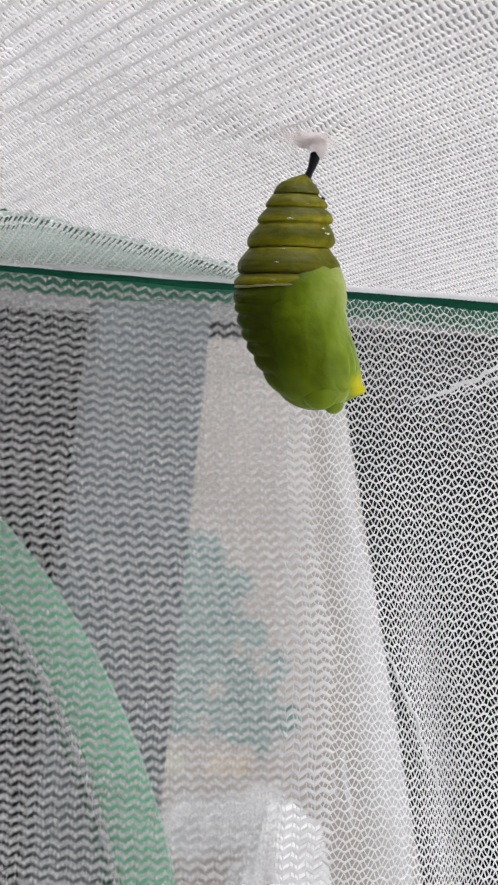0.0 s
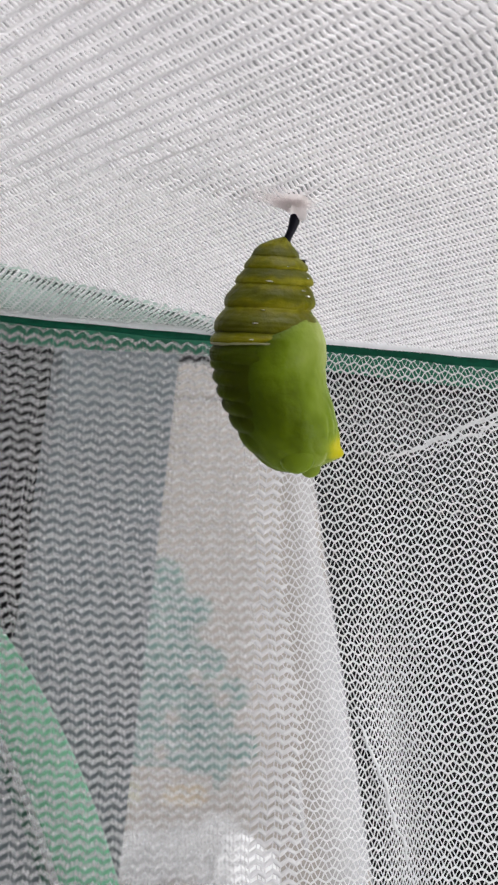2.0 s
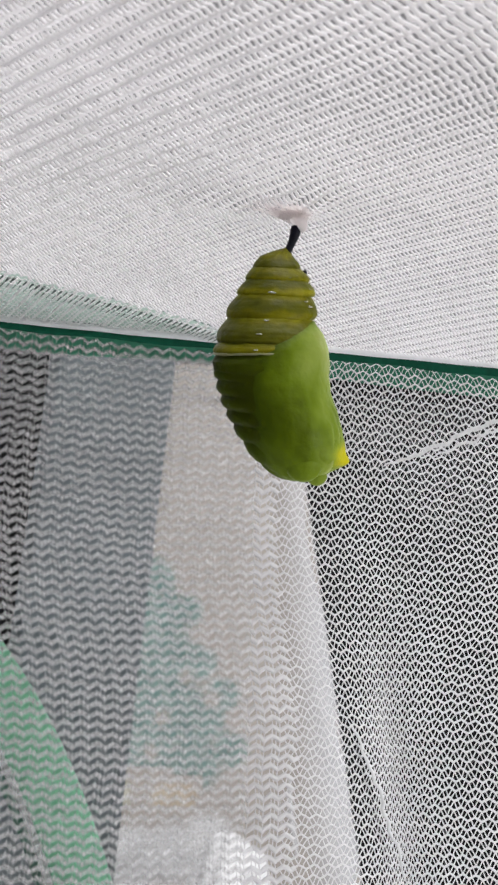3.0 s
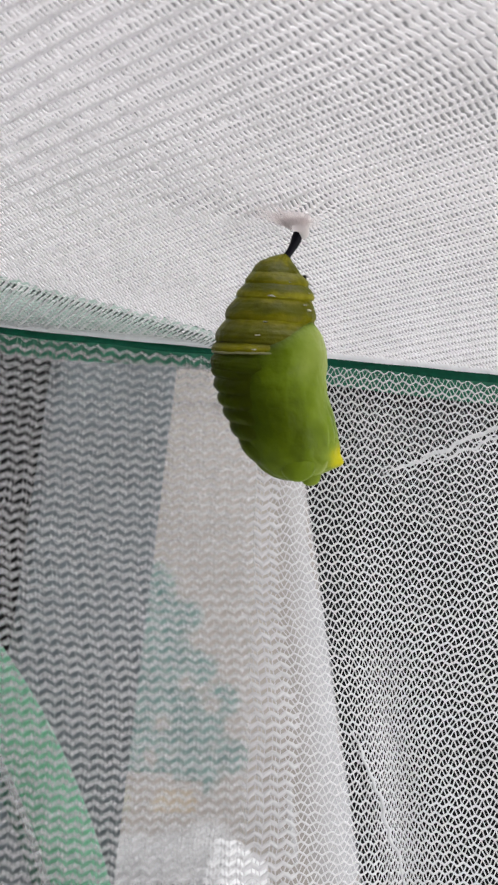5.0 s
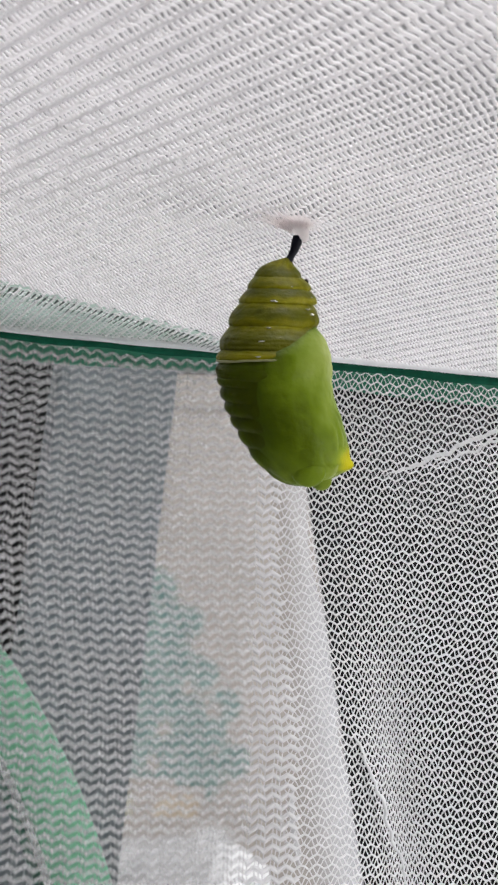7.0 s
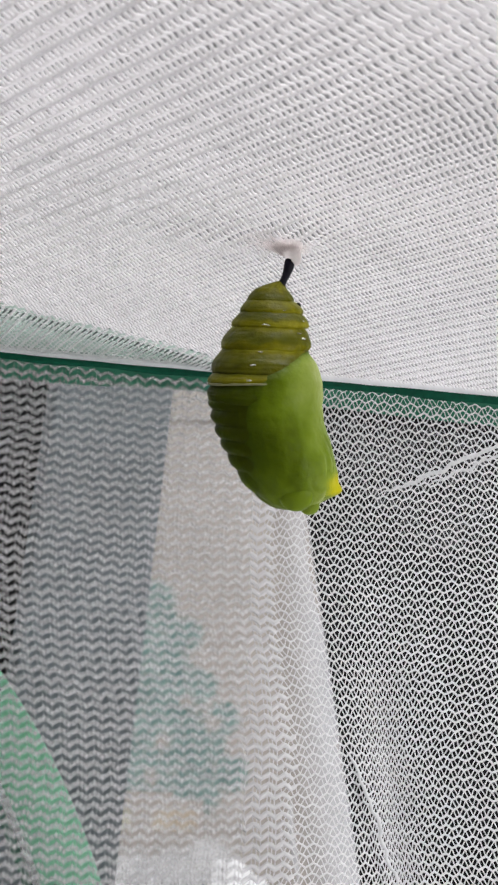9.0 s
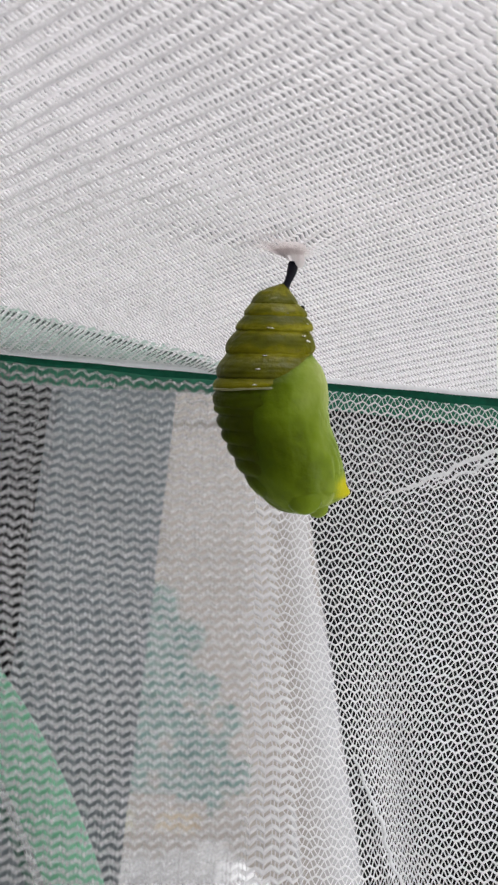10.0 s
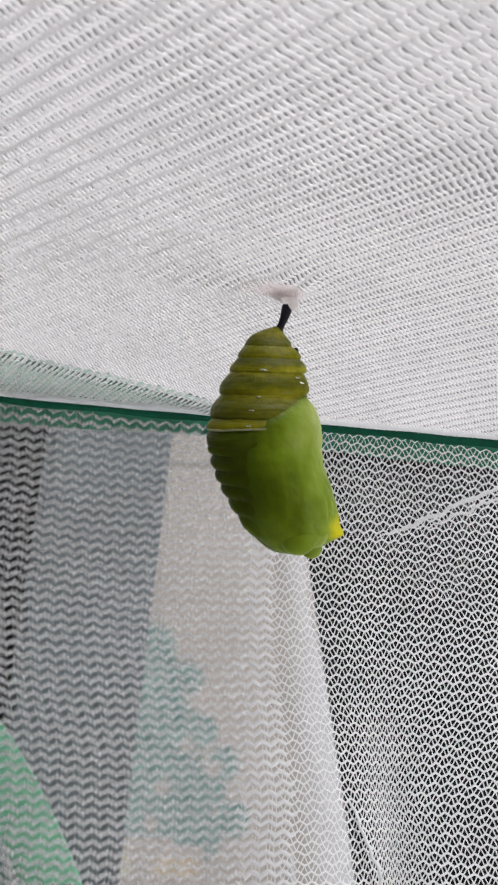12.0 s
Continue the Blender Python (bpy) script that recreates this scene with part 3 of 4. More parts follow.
def paper_bag():
    b = tagged(empty("paper_bag", (0, BAG_Y, TABLE_Z)), "cream paper bag with a teal printed picture", "bag")

    def left(z):
        return -0.085 - 0.05 * (0.147 - z)

    def right(z):
        return 0.0197 + 0.163 * (0.149 - z)

    top, rows, cols = 0.148, 44, 30
    v = []
    for side in (0, 1):
        for r in range(rows):
            z = top + (TABLE_Z - top) * r / (rows - 1)
            for k in range(cols):
                s = k / (cols - 1)
                x = left(z) + (right(z) - left(z)) * s
                deep = (0.012 + 0.12 * (top - z)) if side else 0.0
                y = deep + 0.0004 * math.sin(s * 9 + z * 15) + 0.0003 * math.sin(z * 60 + s * 3)
                v.append((x, y, z - TABLE_Z))
    m = rows * cols
    f = grid_faces(rows, cols) + [tuple(i + m for i in q[::-1]) for q in grid_faces(rows, cols)]
    for r in range(rows - 1):
        for k in (0, cols - 1):
            a, d = r * cols + k, (r + 1) * cols + k
            f.append((a, d, d + m, a + m) if k == 0 else (a, a + m, d + m, d))
    f += [(k, k + m, k + 1 + m, k + 1) for k in range(cols - 1)]
    f += [((rows - 1) * cols + k, (rows - 1) * cols + k + 1, (rows - 1) * cols + k + 1 + m, (rows - 1) * cols + k + m) for k in range(cols - 1)]
    solid("bag_body", v, f, PAPER, b)

    def printed(name, mat, blobs, bites, x0, x1, z0, z1, lift, label):
        """A sheet of ink on the paper: blobs (x, z, radius) run together, bites are left bare."""
        n, v, cover = 48, [], []
        for r in range(n):
            for k in range(n):
                x, z = x0 + (x1 - x0) * k / (n - 1), z0 + (z1 - z0) * r / (n - 1)
                ink = max(1.15 - (math.hypot(x - a, z - b) / q) ** 2 for a, b, q in blobs)
                bare = max([1.2 - (math.hypot(x - a, z - b) / q) ** 2 for a, b, q in bites] or [0])
                edge = min(k, n - 1 - k, r, n - 1 - r) / 4
                cover.append(max(-0.6, min(1.0, ink * 1.5, edge * 1.6 - 0.6)) - 0.9 * max(0.0, bare))
                v.append((x, -lift, z - TABLE_Z))
        colour_mix(solid(name, v, grid_faces(n, n), mat, b, label), cover)

    leaves = [(-0.060, 0.012, 0.016), (-0.054, -0.010, 0.020), (-0.038, -0.006, 0.011), (-0.052, -0.036, 0.024), (-0.029, -0.036, 0.012), (-0.046, -0.064, 0.024), (-0.014, -0.055, 0.011),
              (-0.026, -0.070, 0.016), (-0.008, -0.086, 0.012), (-0.030, -0.095, 0.018), (-0.060, -0.092, 0.022), (-0.080, -0.060, 0.030), (-0.080, -0.010, 0.030)]
    gaps = [(-0.050, -0.070, 0.006), (-0.037, -0.045, 0.005), (-0.020, -0.058, 0.006), (-0.056, -0.090, 0.006), (-0.024, -0.022, 0.006), (-0.006, -0.070, 0.007)]
    printed("printed_picture", PRINT, leaves, gaps, -0.095, 0.012, -0.125, 0.040, 0.0011, "mottled teal printed picture of leaves")
    printed("printed_mark", PRINT_ORANGE, [(-0.044, -0.117, 0.011), (-0.034, -0.114, 0.008)], [], -0.066, -0.024, -0.136, -0.102, 0.0019, "orange printed mark")
    printed("printed_ground", PRINT_LIME, [(-0.064, -0.124, 0.014), (-0.076, -0.118, 0.014)], [], -0.096, -0.042, -0.146, -0.098, 0.0015, "pale yellow-green printed ground")
    printed("printed_white", PRINT_WHITE, [(-0.062, -0.150, 0.020), (-0.040, -0.146, 0.018), (-0.020, -0.140, 0.018)], [], -0.092, 0.006, -0.185, -0.120, 0.0023, "white printed ground")
    # paler folded gusset along one edge, and the folded top
    vs, fade, n, cols = [], [], 60, 12
    for r in range(n):
        z = top - 0.004 - (top - 0.004 - TABLE_Z) * r / (n - 1)
        wide = 0.016 + 0.075 * (top - z)
        for k in range(cols):
            q = k / (cols - 1)
            vs.append((right(z) + 0.001 - wide * (1 - q), 0.0004 - 0.0016 * math.sin(math.pi * q) - 0.0003 * math.sin(z * 70 + q * 9) * math.sin(math.pi * q), z - TABLE_Z))
            fade.append(float(smooth_step(q, 0.0, 0.85)) * (0.55 + 0.45 * float(smooth_step(top - z, 0.04, 0.2))))
    colour_mix(solid("gusset", vs, grid_faces(n, cols), PAPER_SIDE, b, "pale folded bag edge"), fade)
    # creases that run up the paper from its foot
    for x, z0, z1, r in ((0.034, -0.17, -0.085, 0.0022), (0.027, -0.16, -0.095, 0.0016), (0.047, -0.16, -0.100, 0.0020)):
        pts = [(x - 0.10 * (z - z0) + 0.001 * math.sin(z * 120), 0.0014, z - TABLE_Z) for z in np.linspace(z0, z1, 16)]
        vc, fc = tube(pts, [r * (0.15 + math.sin(math.pi * (i + 0.5) / 16)) for i in range(16)], 8, 1.0)
        colour_mix(solid("crease", vc, fc, PAPER_SIDE, b, "pale crease in the paper"), [0.9] * len(vc))
    part("folded_top", box_bm(-0.084, 0.022, -0.0014, -0.0002, top - 0.020 - TABLE_Z, top + 0.002 - TABLE_Z, 0.0005), PAPER, b, "folded top of the bag", smooth=False)


def tissue():
    t = tagged(empty("tissue", (-0.008, 0.545, TABLE_Z)), "crumpled white tissue standing beside the bag", "tissue")
    bm = bmesh.new()
    bmesh.ops.create_icosphere(bm, subdivisions=5, radius=1.0)
    for v in bm.verts:
        n = noise.fractal(v.co * 2.3, 0.9, 2.2, 4)
        v.co *= 1 + 0.16 * n
        v.co = Vector((v.co.x * 0.036, v.co.y * 0.022, (v.co.z + 1.05) * 0.080 + 0.006 * math.cos(v.co.x * 2.6 - 0.8)))
    part("crumpled_sheet", bm, TISSUE, t)


# ---- the silk and the chrysalis ----


def silk_pad():
    s = tagged(empty("silk_pad", (0.0004, 0.0, -0.0006)), "white silk pad spun on the mesh top", "silk")
    levels = [(-0.0007, 0.0003), (-0.0005, 0.0006), (-0.0002, 0.00072), (0.0002, 0.00080), (0.0006, 0.00092), (0.0010, 0.00112), (0.0014, 0.00140), (0.0017, 0.0016)]
    v = []
    for z, r in levels:
        for a in np.linspace(0, 2 * math.pi, 40, endpoint=False):
            k = 1 + 0.16 * noise.noise(Vector((math.cos(a) * 1.1, math.sin(a) * 1.1, z * 500))) + 0.07 * noise.noise(Vector((math.cos(a) * 5, math.sin(a) * 5, z * 900)))
            v.append((r * k * math.cos(a) - 0.35 * max(0.0, z), r * k * math.sin(a), z))
    solid("silk_button", v, grid_faces(len(levels), 40, True) + [tuple(range(40))[::-1]], SILK, s)
    rng = np.random.default_rng(4)
    n = 420
    ang, r1 = rng.uniform(0, 2 * math.pi, n), 0.0010 + 0.0046 * rng.beta(1.0, 2.6, n)
    height = rng.uniform(0.0004, 0.0013, n)
    a = np.stack([-0.0003 - 0.3 * height + 0.0009 * np.cos(ang), 0.0009 * np.sin(ang), height], -1)
    turn = ang + rng.normal(0, 0.5, n)
    bx, by = -0.0010 + r1 * np.cos(turn) * np.where(np.cos(turn) < 0, 1.25, 0.75), 0.8 * r1 * np.sin(turn)
    b = np.stack([bx, by, 0.0023 - 0.0013 * np.exp(-(bx**2 + by**2) / 0.0032**2)], -1)
    v, f = strands(a, b, np.full(n, 0.000034), np.full(n, 0.000014), np.array([0.1, 0.2, 1.0]), 4)
    ob = solid("silk_threads", v, f.tolist(), SILK, s)
    ob["kind"] = "stuff"


S = 0.02817 * MM
TALL = 1.016
SLANT = 0.32
LEVEL = [208, 216, 226, 245, 270, 300, 350, 400, 440, 480, 500, 540, 600, 650, 700, 760, 800, 850, 900, 950, 1000, 1030, 1050, 1070, 1085, 1094, 1100]
LEFT = [300, 274, 244, 206, 186, 167, 142, 115, 96, 81, 76, 59, 45, 42, 46, 60, 73, 95, 122, 154, 190, 216, 242, 270, 297, 322, 366]
RIGHT = [314, 318, 322, 331, 350, 375, 406, 420, 422, 425, 428, 449, 472, 480, 480, 490, 504, 522, 535, 541, 540, 528, 508, 478, 448, 420, 376]


def half(p):
    lo, hi = np.interp(p, LEVEL, LEFT), np.interp(p, LEVEL, RIGHT)
    return (lo + hi) / 2, (hi - lo) / 2


def skin(p, angle, grow=1.0, add=0.0):
    """A point of the pupa's skin at the level p; angle 0 is the belly side, 90 degrees one flank, 180 the back."""
    mid, w = half(p)
    w = w * S * 0.968 * grow + add
    y = -w * 0.93 * math.sin(angle)
    return np.array([(mid - 340) * S + w * math.cos(angle), y, -(p - 135) * S * TALL + SLANT * y])


def rim_level(p, a):
    """Grooves wander a little round the body; the pale line dips towards the back."""
    dip = -13 * math.cos(a) * math.exp(-(((p - 600) / 30) ** 2))
    return p + 6 * noise.noise(Vector((math.cos(a) * 1.5, math.sin(a) * 1.5, p * 0.07))) + 2 * noise.noise(Vector((math.cos(a) * 5, math.sin(a) * 5, p * 0.07))) + dip


def ring_piece(name, p0, p1, mat, parent, bands, label="", rows=26, ripple=0.049, sides=96, covered=0.0):
    """One ring of the abdomen; bands gives its colour from the upper rim to the lower one."""
    v, tone = [], []
    for r in range(rows):
        s = r / (rows - 1)
        wave = -1 + 2.0 * math.sin(math.pi * min(1.0, s) ** 1.45) ** 0.55
        for k in range(sides):
            a = 2 * math.pi * k / sides
            top, foot = rim_level(p0, a), rim_level(p1, a) + 6
            p = max(208.5, top + (foot - top) * s)
            side = Vector((math.cos(a) * 3, math.sin(a) * 3, p * 0.02))
            wob = 1 + 0.012 * noise.noise(Vector((math.cos(a) * 2.5, math.sin(a) * 2.5, p * 0.05)))
            pleat = 0.010 * noise.noise(Vector((math.cos(a) * 2, math.sin(a) * 2, p * 0.11))) + 0.004 * noise.noise(Vector((math.cos(a) * 4, math.sin(a) * 4, p * 0.3)))
            fold = ripple * (1 + 0.7 * float(smooth_step(math.cos(a), 0.3, 0.9))) * (1 - 0.9 * covered * float(smooth_step(math.cos(a), -0.55, 0.1)))
            v.append(skin(p, a, (1 + fold * wave) * (wob + pleat)))
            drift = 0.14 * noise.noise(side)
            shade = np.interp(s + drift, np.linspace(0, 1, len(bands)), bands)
            # lighter near the belly, darker on the back: side shade put into the colour
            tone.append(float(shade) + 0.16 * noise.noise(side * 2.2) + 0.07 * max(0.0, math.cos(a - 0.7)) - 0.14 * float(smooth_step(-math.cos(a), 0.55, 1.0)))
    f = grid_faces(rows, sides, True) + [tuple(range(sides)), tuple(range((rows - 1) * sides, rows * sides))[::-1]]
    return colour_mix(solid(name, v, f, mat, parent, label), tone)


# rims of the rings, and the colour of each from rim to rim: grey-mauve 0.28, olive 0.55, yellow 0.82; the darkest rims
# hold groove shade
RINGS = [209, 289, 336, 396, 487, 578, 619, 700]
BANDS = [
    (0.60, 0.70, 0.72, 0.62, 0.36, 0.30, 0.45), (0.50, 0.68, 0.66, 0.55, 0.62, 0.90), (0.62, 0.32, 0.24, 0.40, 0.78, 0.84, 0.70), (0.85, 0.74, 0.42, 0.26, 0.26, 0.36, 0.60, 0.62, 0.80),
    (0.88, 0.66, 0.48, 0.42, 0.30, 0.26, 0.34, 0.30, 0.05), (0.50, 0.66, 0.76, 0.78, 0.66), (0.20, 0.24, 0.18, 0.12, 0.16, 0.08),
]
SCALLOPS = [680, 730, 786, 840, 893, 955, 1036, 1101]


def at_joint(p, thing):
    """The middle of the pupa at level p, in the thing's space."""
    mid, _ = half(p)
    return Vector(((mid - 340) * S, 0, -(p - 135) * S * TALL))


def recentre(ob, pivot):
    ob.data.transform(Matrix.Translation(-pivot))
    ob.location = pivot


def chrysalis():
    c = tagged(empty("chrysalis", (-0.0001, 0.0, -0.0011)), "glossy green monarch butterfly chrysalis hanging from white silk", "chrysalis")
    # the black stalk
    pts = [(0.0, 0, 0.0003), (-0.00012, 0, -0.0004), (-0.00032, 0, -0.0012), (-0.00060, 0, -0.0019), (-0.00086, 0, -0.0025), (-0.00098, 0, -0.0031)]
    v, f = tube(pts, [0.00056, 0.00058, 0.00047, 0.00040, 0.00046, 0.0007], 12)
    solid("stalk", v, f, BLACK, c, "black stalk")
    pieces = []
    for k, (p0, p1) in enumerate(zip(RINGS, RINGS[1:])):
        mat = OLIVE if k < 6 else PUPA
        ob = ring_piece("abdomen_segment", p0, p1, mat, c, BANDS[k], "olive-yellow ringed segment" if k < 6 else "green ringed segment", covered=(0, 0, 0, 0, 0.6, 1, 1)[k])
        pieces.append((ob, p0))
    # the lower body with scalloped back
    v, tone, rows, sides = [], [], 110, 96
    for r in range(rows):
        p = 680 + (1099.5 - 680) * r / (rows - 1)
        lo = max(q for q in SCALLOPS if q <= p + 1e-6)
        hi = min(q for q in SCALLOPS if q > p)
        s = (p - lo) / (hi - lo)
        for k in range(sides):
            a = 2 * math.pi * k / sides
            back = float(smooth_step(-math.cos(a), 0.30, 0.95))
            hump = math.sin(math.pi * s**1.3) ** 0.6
            g = 1 + back * (-0.04 + 0.076 * hump)
            g *= 1 + 0.010 * noise.noise(Vector((math.cos(a) * 2, math.sin(a) * 2, p * 0.013)))
            v.append(skin(p, a, g))
            # scallop grooves darker than their humps: recess shade painted in
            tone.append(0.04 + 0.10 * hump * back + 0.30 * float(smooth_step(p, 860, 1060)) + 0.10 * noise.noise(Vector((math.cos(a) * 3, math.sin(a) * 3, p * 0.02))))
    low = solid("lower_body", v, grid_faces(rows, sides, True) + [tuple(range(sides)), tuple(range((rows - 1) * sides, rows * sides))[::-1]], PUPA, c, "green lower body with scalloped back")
    colour_mix(low, tone)
    pieces.append((low, 680))
    # the wing case wraps round the belly side of both flanks
    edge_p, edge_x = [486, 500, 510, 545, 580, 630, 690, 760, 850, 950, 1010, 1050, 1075, 1090, 1097], [424, 398, 379, 324, 272, 210, 186, 182, 190, 204, 226, 258, 292, 330, 368]
    v, tone, rows, cols = [], [], 100, 141
    for r in range(rows):
        p = 486 + (1097 - 486) * r / (rows - 1)
        mid, w = half(p)
        far = math.acos(max(-0.97, min(0.97, (np.interp(p, edge_p, edge_x) - mid) / w)))
        upper = float(smooth_step(-p, -720, -600))
        for k in range(cols):
            s = 2 * k / (cols - 1) - 1
            a = far * s
            rim = min(1 - abs(s), 0.26) / 0.26
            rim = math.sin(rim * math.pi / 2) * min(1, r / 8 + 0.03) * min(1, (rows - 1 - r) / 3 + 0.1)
            long = float(smooth_step(p, 820, 930)) * float(smooth_step(-p, -1080, -1030))
            ridge = sum(0.16 * math.exp(-(((abs(a) - q - 0.0004 * (p - 950)) / 0.06) ** 2)) for q in (0.50, 0.72)) * long
            vein = sum(0.05 * math.exp(-(((abs(a) - q - 0.0009 * (p - 800)) / 0.05) ** 2)) for q in (0.75, 1.05, 1.38)) * float(smooth_step(p, 560, 700)) * float(smooth_step(-p, -960, -860))
            swell = 0.10 * noise.noise(Vector((math.cos(a) * 2.2, math.sin(a) * 2.2, p * 0.012))) + 0.05 * noise.noise(Vector((math.cos(a) * 5, math.sin(a) * 5, p * 0.028)))
            v.append(skin(p, a, 1.0, (-0.06 + (0.28 + 0.13 * upper) * rim + (ridge + vein + swell) * rim) * 0.001))
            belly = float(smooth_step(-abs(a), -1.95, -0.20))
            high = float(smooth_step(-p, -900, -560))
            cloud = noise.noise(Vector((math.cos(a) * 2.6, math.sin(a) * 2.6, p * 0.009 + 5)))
            # paler to belly and top, darker to the back: side light put into colour
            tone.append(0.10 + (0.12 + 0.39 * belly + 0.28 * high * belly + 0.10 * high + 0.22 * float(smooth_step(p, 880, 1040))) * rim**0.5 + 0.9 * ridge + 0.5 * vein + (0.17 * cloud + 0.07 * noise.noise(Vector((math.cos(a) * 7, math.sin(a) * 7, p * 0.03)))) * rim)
    wing = colour_mix(solid("wing_case", v, grid_faces(rows, cols), WING, low, "smooth pale green wing case"), tone)
    # head end: eye, palp and yellow horn

    def knob(name, x, p, size, sunk, value, label, skin_mat=WING):
        mid, w = half(p)
        q = skin(p, math.acos(max(-1, min(1, (x - mid) / w))), 1.0, sunk)
        bm = bmesh.new()
        bmesh.ops.create_uvsphere(bm, u_segments=28, v_segments=18, radius=1.0)
        bmesh.ops.scale(bm, vec=size, verts=bm.verts)
        bmesh.ops.translate(bm, vec=q, verts=bm.verts)
        ob = part(name, bm, skin_mat, low, label)
        return colour_mix(ob, [value] * len(ob.data.vertices))

    eye_ob = knob("eye", 398, 1020, (0.0019, 0.0012, 0.0019), -0.00086, 0.56, "rounded green eye cover")
    # the yellow horn: a raised, tapering shell over the belly corner of the head
    v, tone, rows, cols = [], [], 40, 44
    for r in range(rows):
        q = r / (rows - 1)
        p = 900 + (1072 - 900) * q
        far = radians(14 + 58 * math.sin(math.pi * min(1, q * 1.02)) ** 0.8)
        for k in range(cols):
            t = 2 * k / (cols - 1) - 1
            rim = math.sin(math.pi / 2 * min(1, (1 - abs(t)) / 0.6)) * math.sin(math.pi * min(1, 0.01 + 0.98 * q)) ** 0.7
            out = math.exp(-(((p - 1020) / 22) ** 2)) * math.exp(-((t / 0.36) ** 2)) * 0.0007
            groove = -0.10 * math.exp(-(((abs(t) - 0.30) / 0.08) ** 2)) * math.sin(math.pi * q)
            v.append(skin(p, far * t, 1.0, (0.05 + 0.42 * rim + groove) * 0.001 + out))
            glow = math.exp(-(((p - 990) / 54) ** 2)) * math.exp(-((t / 0.62) ** 4))
            tone.append(0.54 + 0.44 * glow + 0.10 * math.exp(-(((p - 1022) / 14) ** 2)))
    horn_ob = colour_mix(solid("horn", v, grid_faces(rows, cols), PUPA, low, "yellow horn at the head end"), tone)
    blot = [knob("palp", 458, 1068, (0.0011, 0.0009, 0.0011), -0.0004, 0.66, "small pale green palp"),
            knob("yellow_spot", 398, 968, (0.00085, 0.00040, 0.00070), -0.00026, 0.68, "yellow-green raised spot", PUPA)]
    for ob in (wing, eye_ob, horn_ob, *blot):
        ob.data.transform(Matrix.Translation(-at_joint(680, c)))
    # yellow and pale lines round the back
    band = pieces[6][0]
    lines = []
    for p, r, mat, name, end in ((619, 0.00015, PALE_LINE, "pale_line", 86),):
        turns = np.linspace(radians(end), radians(262), 90)
        pts = [skin(rim_level(p, a) + 1.5, a, 1.016) for a in turns]
        v, f = tube(pts, [r * (0.35 + 0.65 * math.sin(math.pi * (i + 0.5) / 90) ** 0.4) * (1 + 0.5 * noise.noise(Vector((i * 0.19, 0, 3)))) for i in range(90)], 7)
        lines.append(solid(name, v, f, mat, band))
    for ob in lines:
        ob.data.transform(Matrix.Translation(-at_joint(619, c)))
    # glossy beads added to make the skin's glints, and one black speck on the upper rings
    beads = [(250, 391, 0.00020, 2), (262, 393, 0.00012, 2), (392, 440, 0.00026, 3), (380, 420, 0.00015, 3), (390, 372, 0.00018, 2), (235, 497, 0.00015, 4), (210, 549, 0.00018, 4), (200, 608, 0.00017, 5), (318, 332, 0.00010, 1)]
    for x, p, r, mat, name, ring in [(378, 306, 0.00030, BLACK, "black_speck", 1)] + [(x, p, r, GLINT, "glint_bead", ring) for x, p, r, ring in beads]:
        mid, w = half(p)
        q = skin(p, math.acos(max(-1, min(1, (x - mid) / w))), 1.02 if mat is BLACK else 1.022)
        bm = bmesh.new()
        bmesh.ops.create_uvsphere(bm, u_segments=16, v_segments=10, radius=r)
        if mat is GLINT:
            bmesh.ops.scale(bm, vec=(1.9, 1.0, 0.6), verts=bm.verts)
        bmesh.ops.translate(bm, vec=q - np.array(at_joint(RINGS[ring], c)), verts=bm.verts)
        part(name, bm, mat, pieces[ring][0], "small black speck" if mat is BLACK else "tiny glossy bead added as a glint")
    for ob, p in pieces:
        recentre(ob, at_joint(p, c))
    return c, pieces


room()
table()
dark_cabinet()
grey_board()
cage()
paper_bag()
tissue()
silk_pad()
CHRYSALIS, PIECES = chrysalis()

# Seconds and degrees by which the stalk swings towards the back while the body curls.
SWING = [(0, 0), (3, 0), (4, 2), (4.9, 5), (5.1, 7), (5.2, 15), (5.4, 11), (5.5, 6), (5.7, 10), (5.9, 8), (6.1, 7), (6.3, 5), (6.5, 3), (7, 2), (9, 0), (12, 0)]
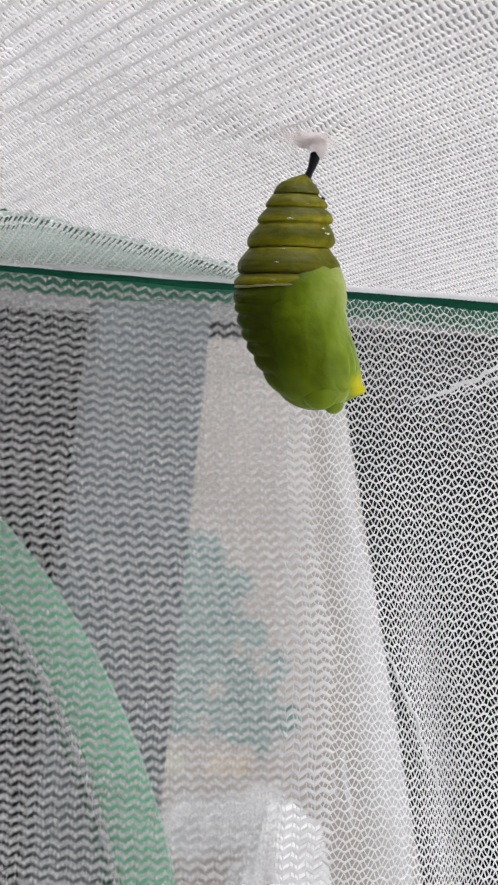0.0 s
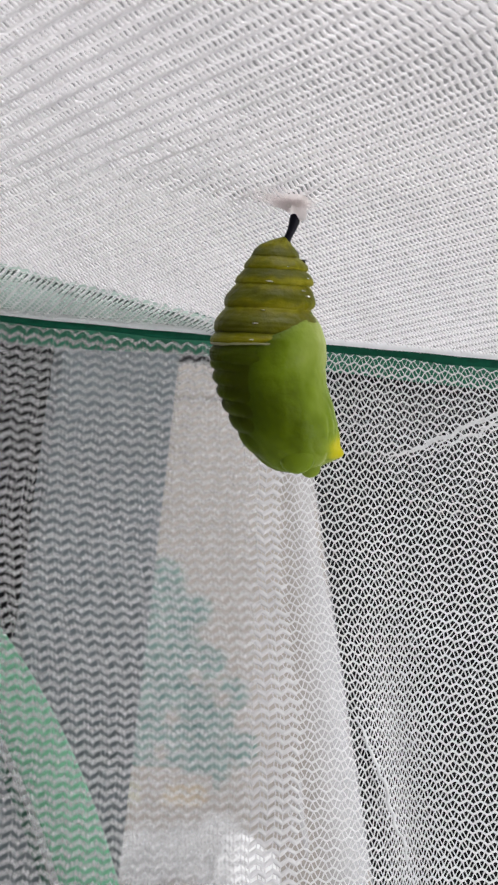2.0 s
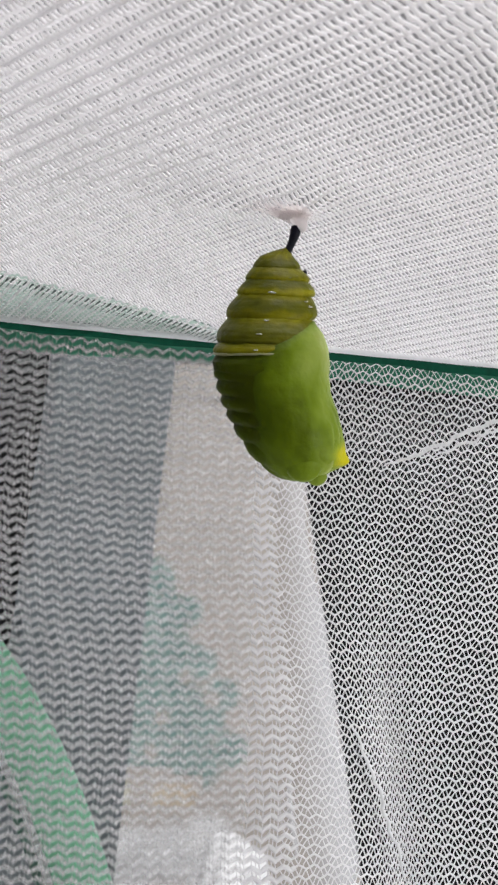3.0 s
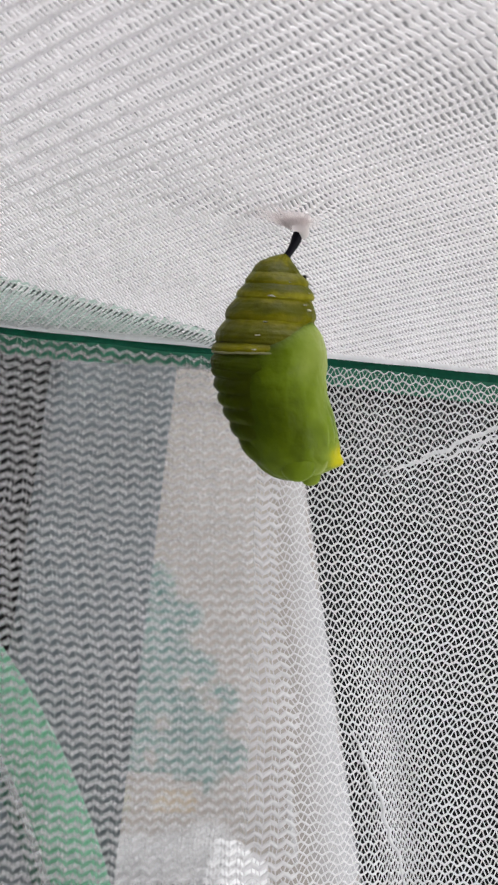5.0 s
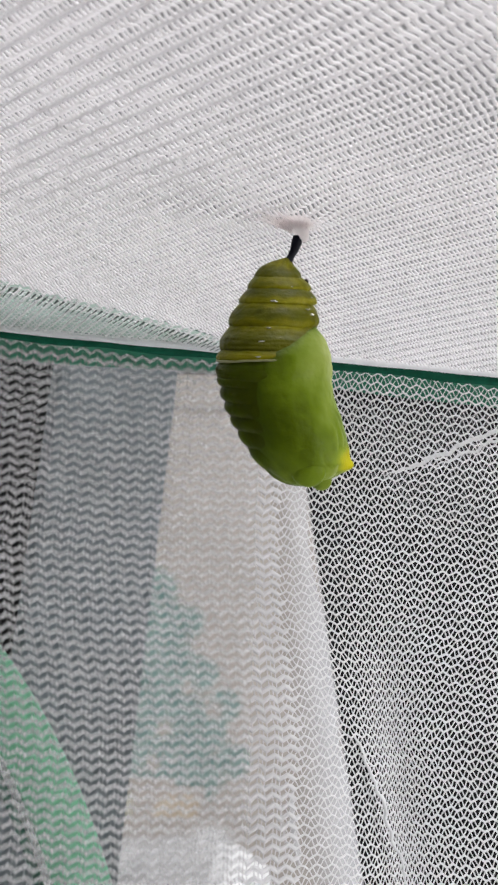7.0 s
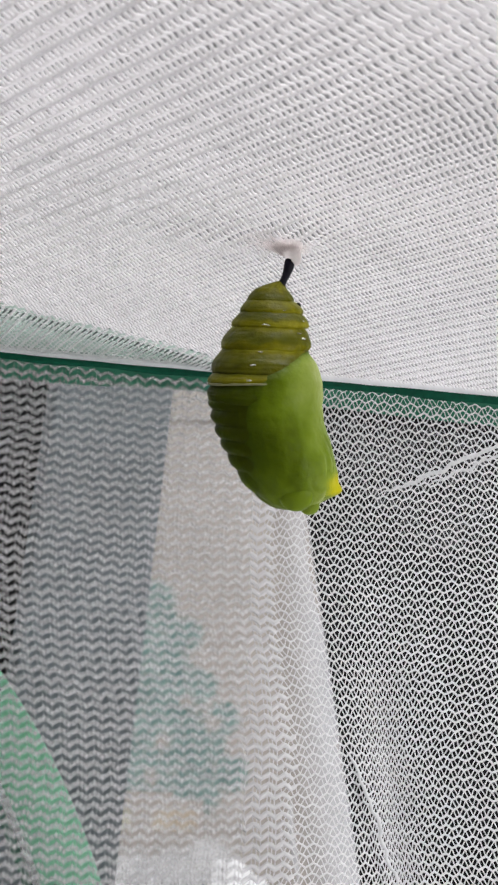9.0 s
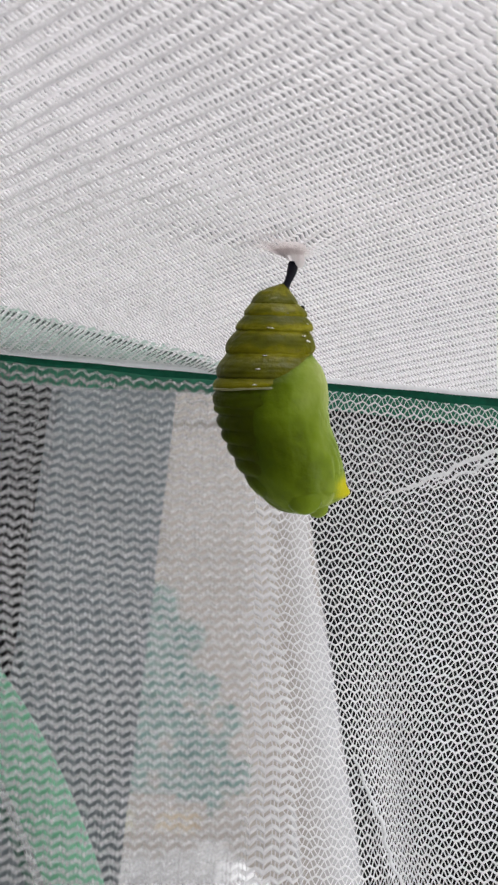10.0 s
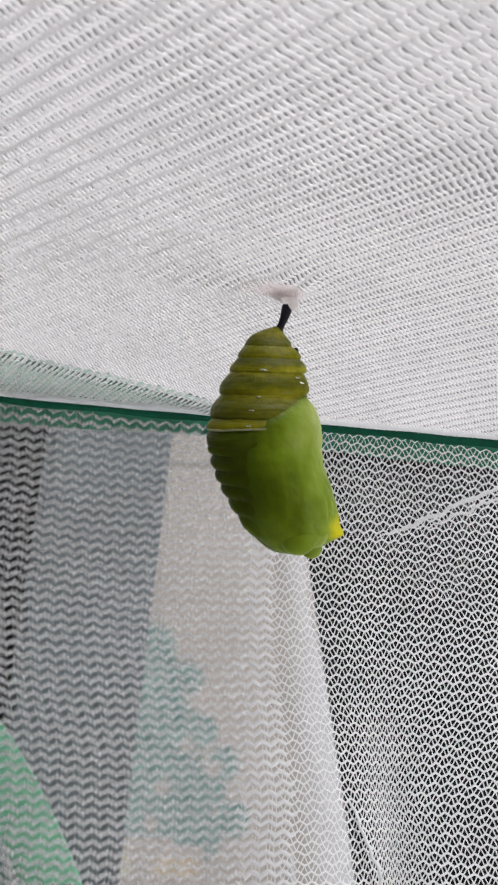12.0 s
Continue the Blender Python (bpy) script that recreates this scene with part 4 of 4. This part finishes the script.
# Seconds, bend of the body towards the belly and twist about the stalk in degrees, and how far the rings draw together.
SWAY = [
    (0, -1.6, 0, -0.13), (0.2, -2, 0, -0.127), (0.5, -3.2, 0, -0.12), (0.8, -3.3, 0, -0.085), (1, -3.5, 0, -0.069), (1.2, -2.4, 0, -0.044), (1.5, -2.7, 0, -0.034), (1.8, -2.6, 0, -0.034),
    (2, -2.3, 0, -0.034), (2.2, -4.2, 0, -0.038), (2.5, -3.9, 0, -0.04), (2.8, -3.6, 1, -0.018), (3, -0.6, 2, -0.014), (3.2, -4.2, 2, -0.014),
    (4, -1.5, 6, 0.007), (4.8, 0.6, 9, 0.03), (4.9, -0.6, 9, 0.03), (5, -2.4, 9, 0.04), (5.1, -0.8, 10, 0.04), (5.2, 4.8, 12, 0.04), (5.3, 3.6, 12, 0.04), (5.4, 2.4, 11, 0.035), (5.5, -0.8, 11, 0.03),
    (5.6, 3, 11, 0.03), (5.7, 4.4, 11, 0.03), (5.8, 4.9, 11, 0.025), (5.9, 2.6, 11, 0.02), (6, 4.2, 11, 0.02), (6.1, 2.4, 9, 0.01), (6.2, 1.9, 8, 0.01), (6.3, 0.2, 6, 0.03),
    (6.4, -1.2, 4, 0.025), (6.5, 1, 3, 0.02), (6.6, 1.6, 2, 0.015), (6.7, -0.2, 1, 0.025), (6.8, -0.8, 1, 0.02), (7, 0.3, 1, 0.015), (7.2, -1, 0, 0.01), (8, -1.1, 0, 0.015),
    (8.8, -1.1, 0, 0.007), (9, -1.1, 0, 0.007), (9.5, -0.4, 0, 0), (10, 0.3, 0, -0.003), (10.5, 0.4, 0, -0.003), (11, 0.5, 0, 0.002), (11.5, 0, 0, 0.008), (12, 0.2, 0, 0.008),
]


def motions():
    """The pupa twitches: it swings at the stalk, and its rings open and close one after the other."""
    home = CHRYSALIS.location.copy()

    def swing(t):
        return float(np.interp(t, [r[0] for r in SWING], [r[1] for r in SWING]))

    walk(CHRYSALIS, [(t, Matrix.Translation(home) @ pose(0, 0, 0, 0, swing(t) - 0.35 * bend, 0.1 * twist)) for t, bend, twist, _ in SWAY])
    pivots = [ob.location.copy() for ob, _ in PIECES]
    shares = [0.0, 0.12, 0.12, 0.13, 0.16, 0.17, 0.15, 0.15]
    for n, (ob, _) in enumerate(PIECES):
        rows = []
        for t, bend, twist, close in SWAY:
            m = Matrix.Identity(4)
            for k in range(n + 1):
                step = pose(0, 0, 0, 0, -0.65 * bend * shares[k] - (0 if k else swing(t)), 0)
                m = m @ Matrix.Translation((pivots[k] - pivots[k - 1]) * (1 - 0.93 * close) if k else pivots[0]) @ step
            rows.append((t, m))
        walk(ob, rows)


motions()
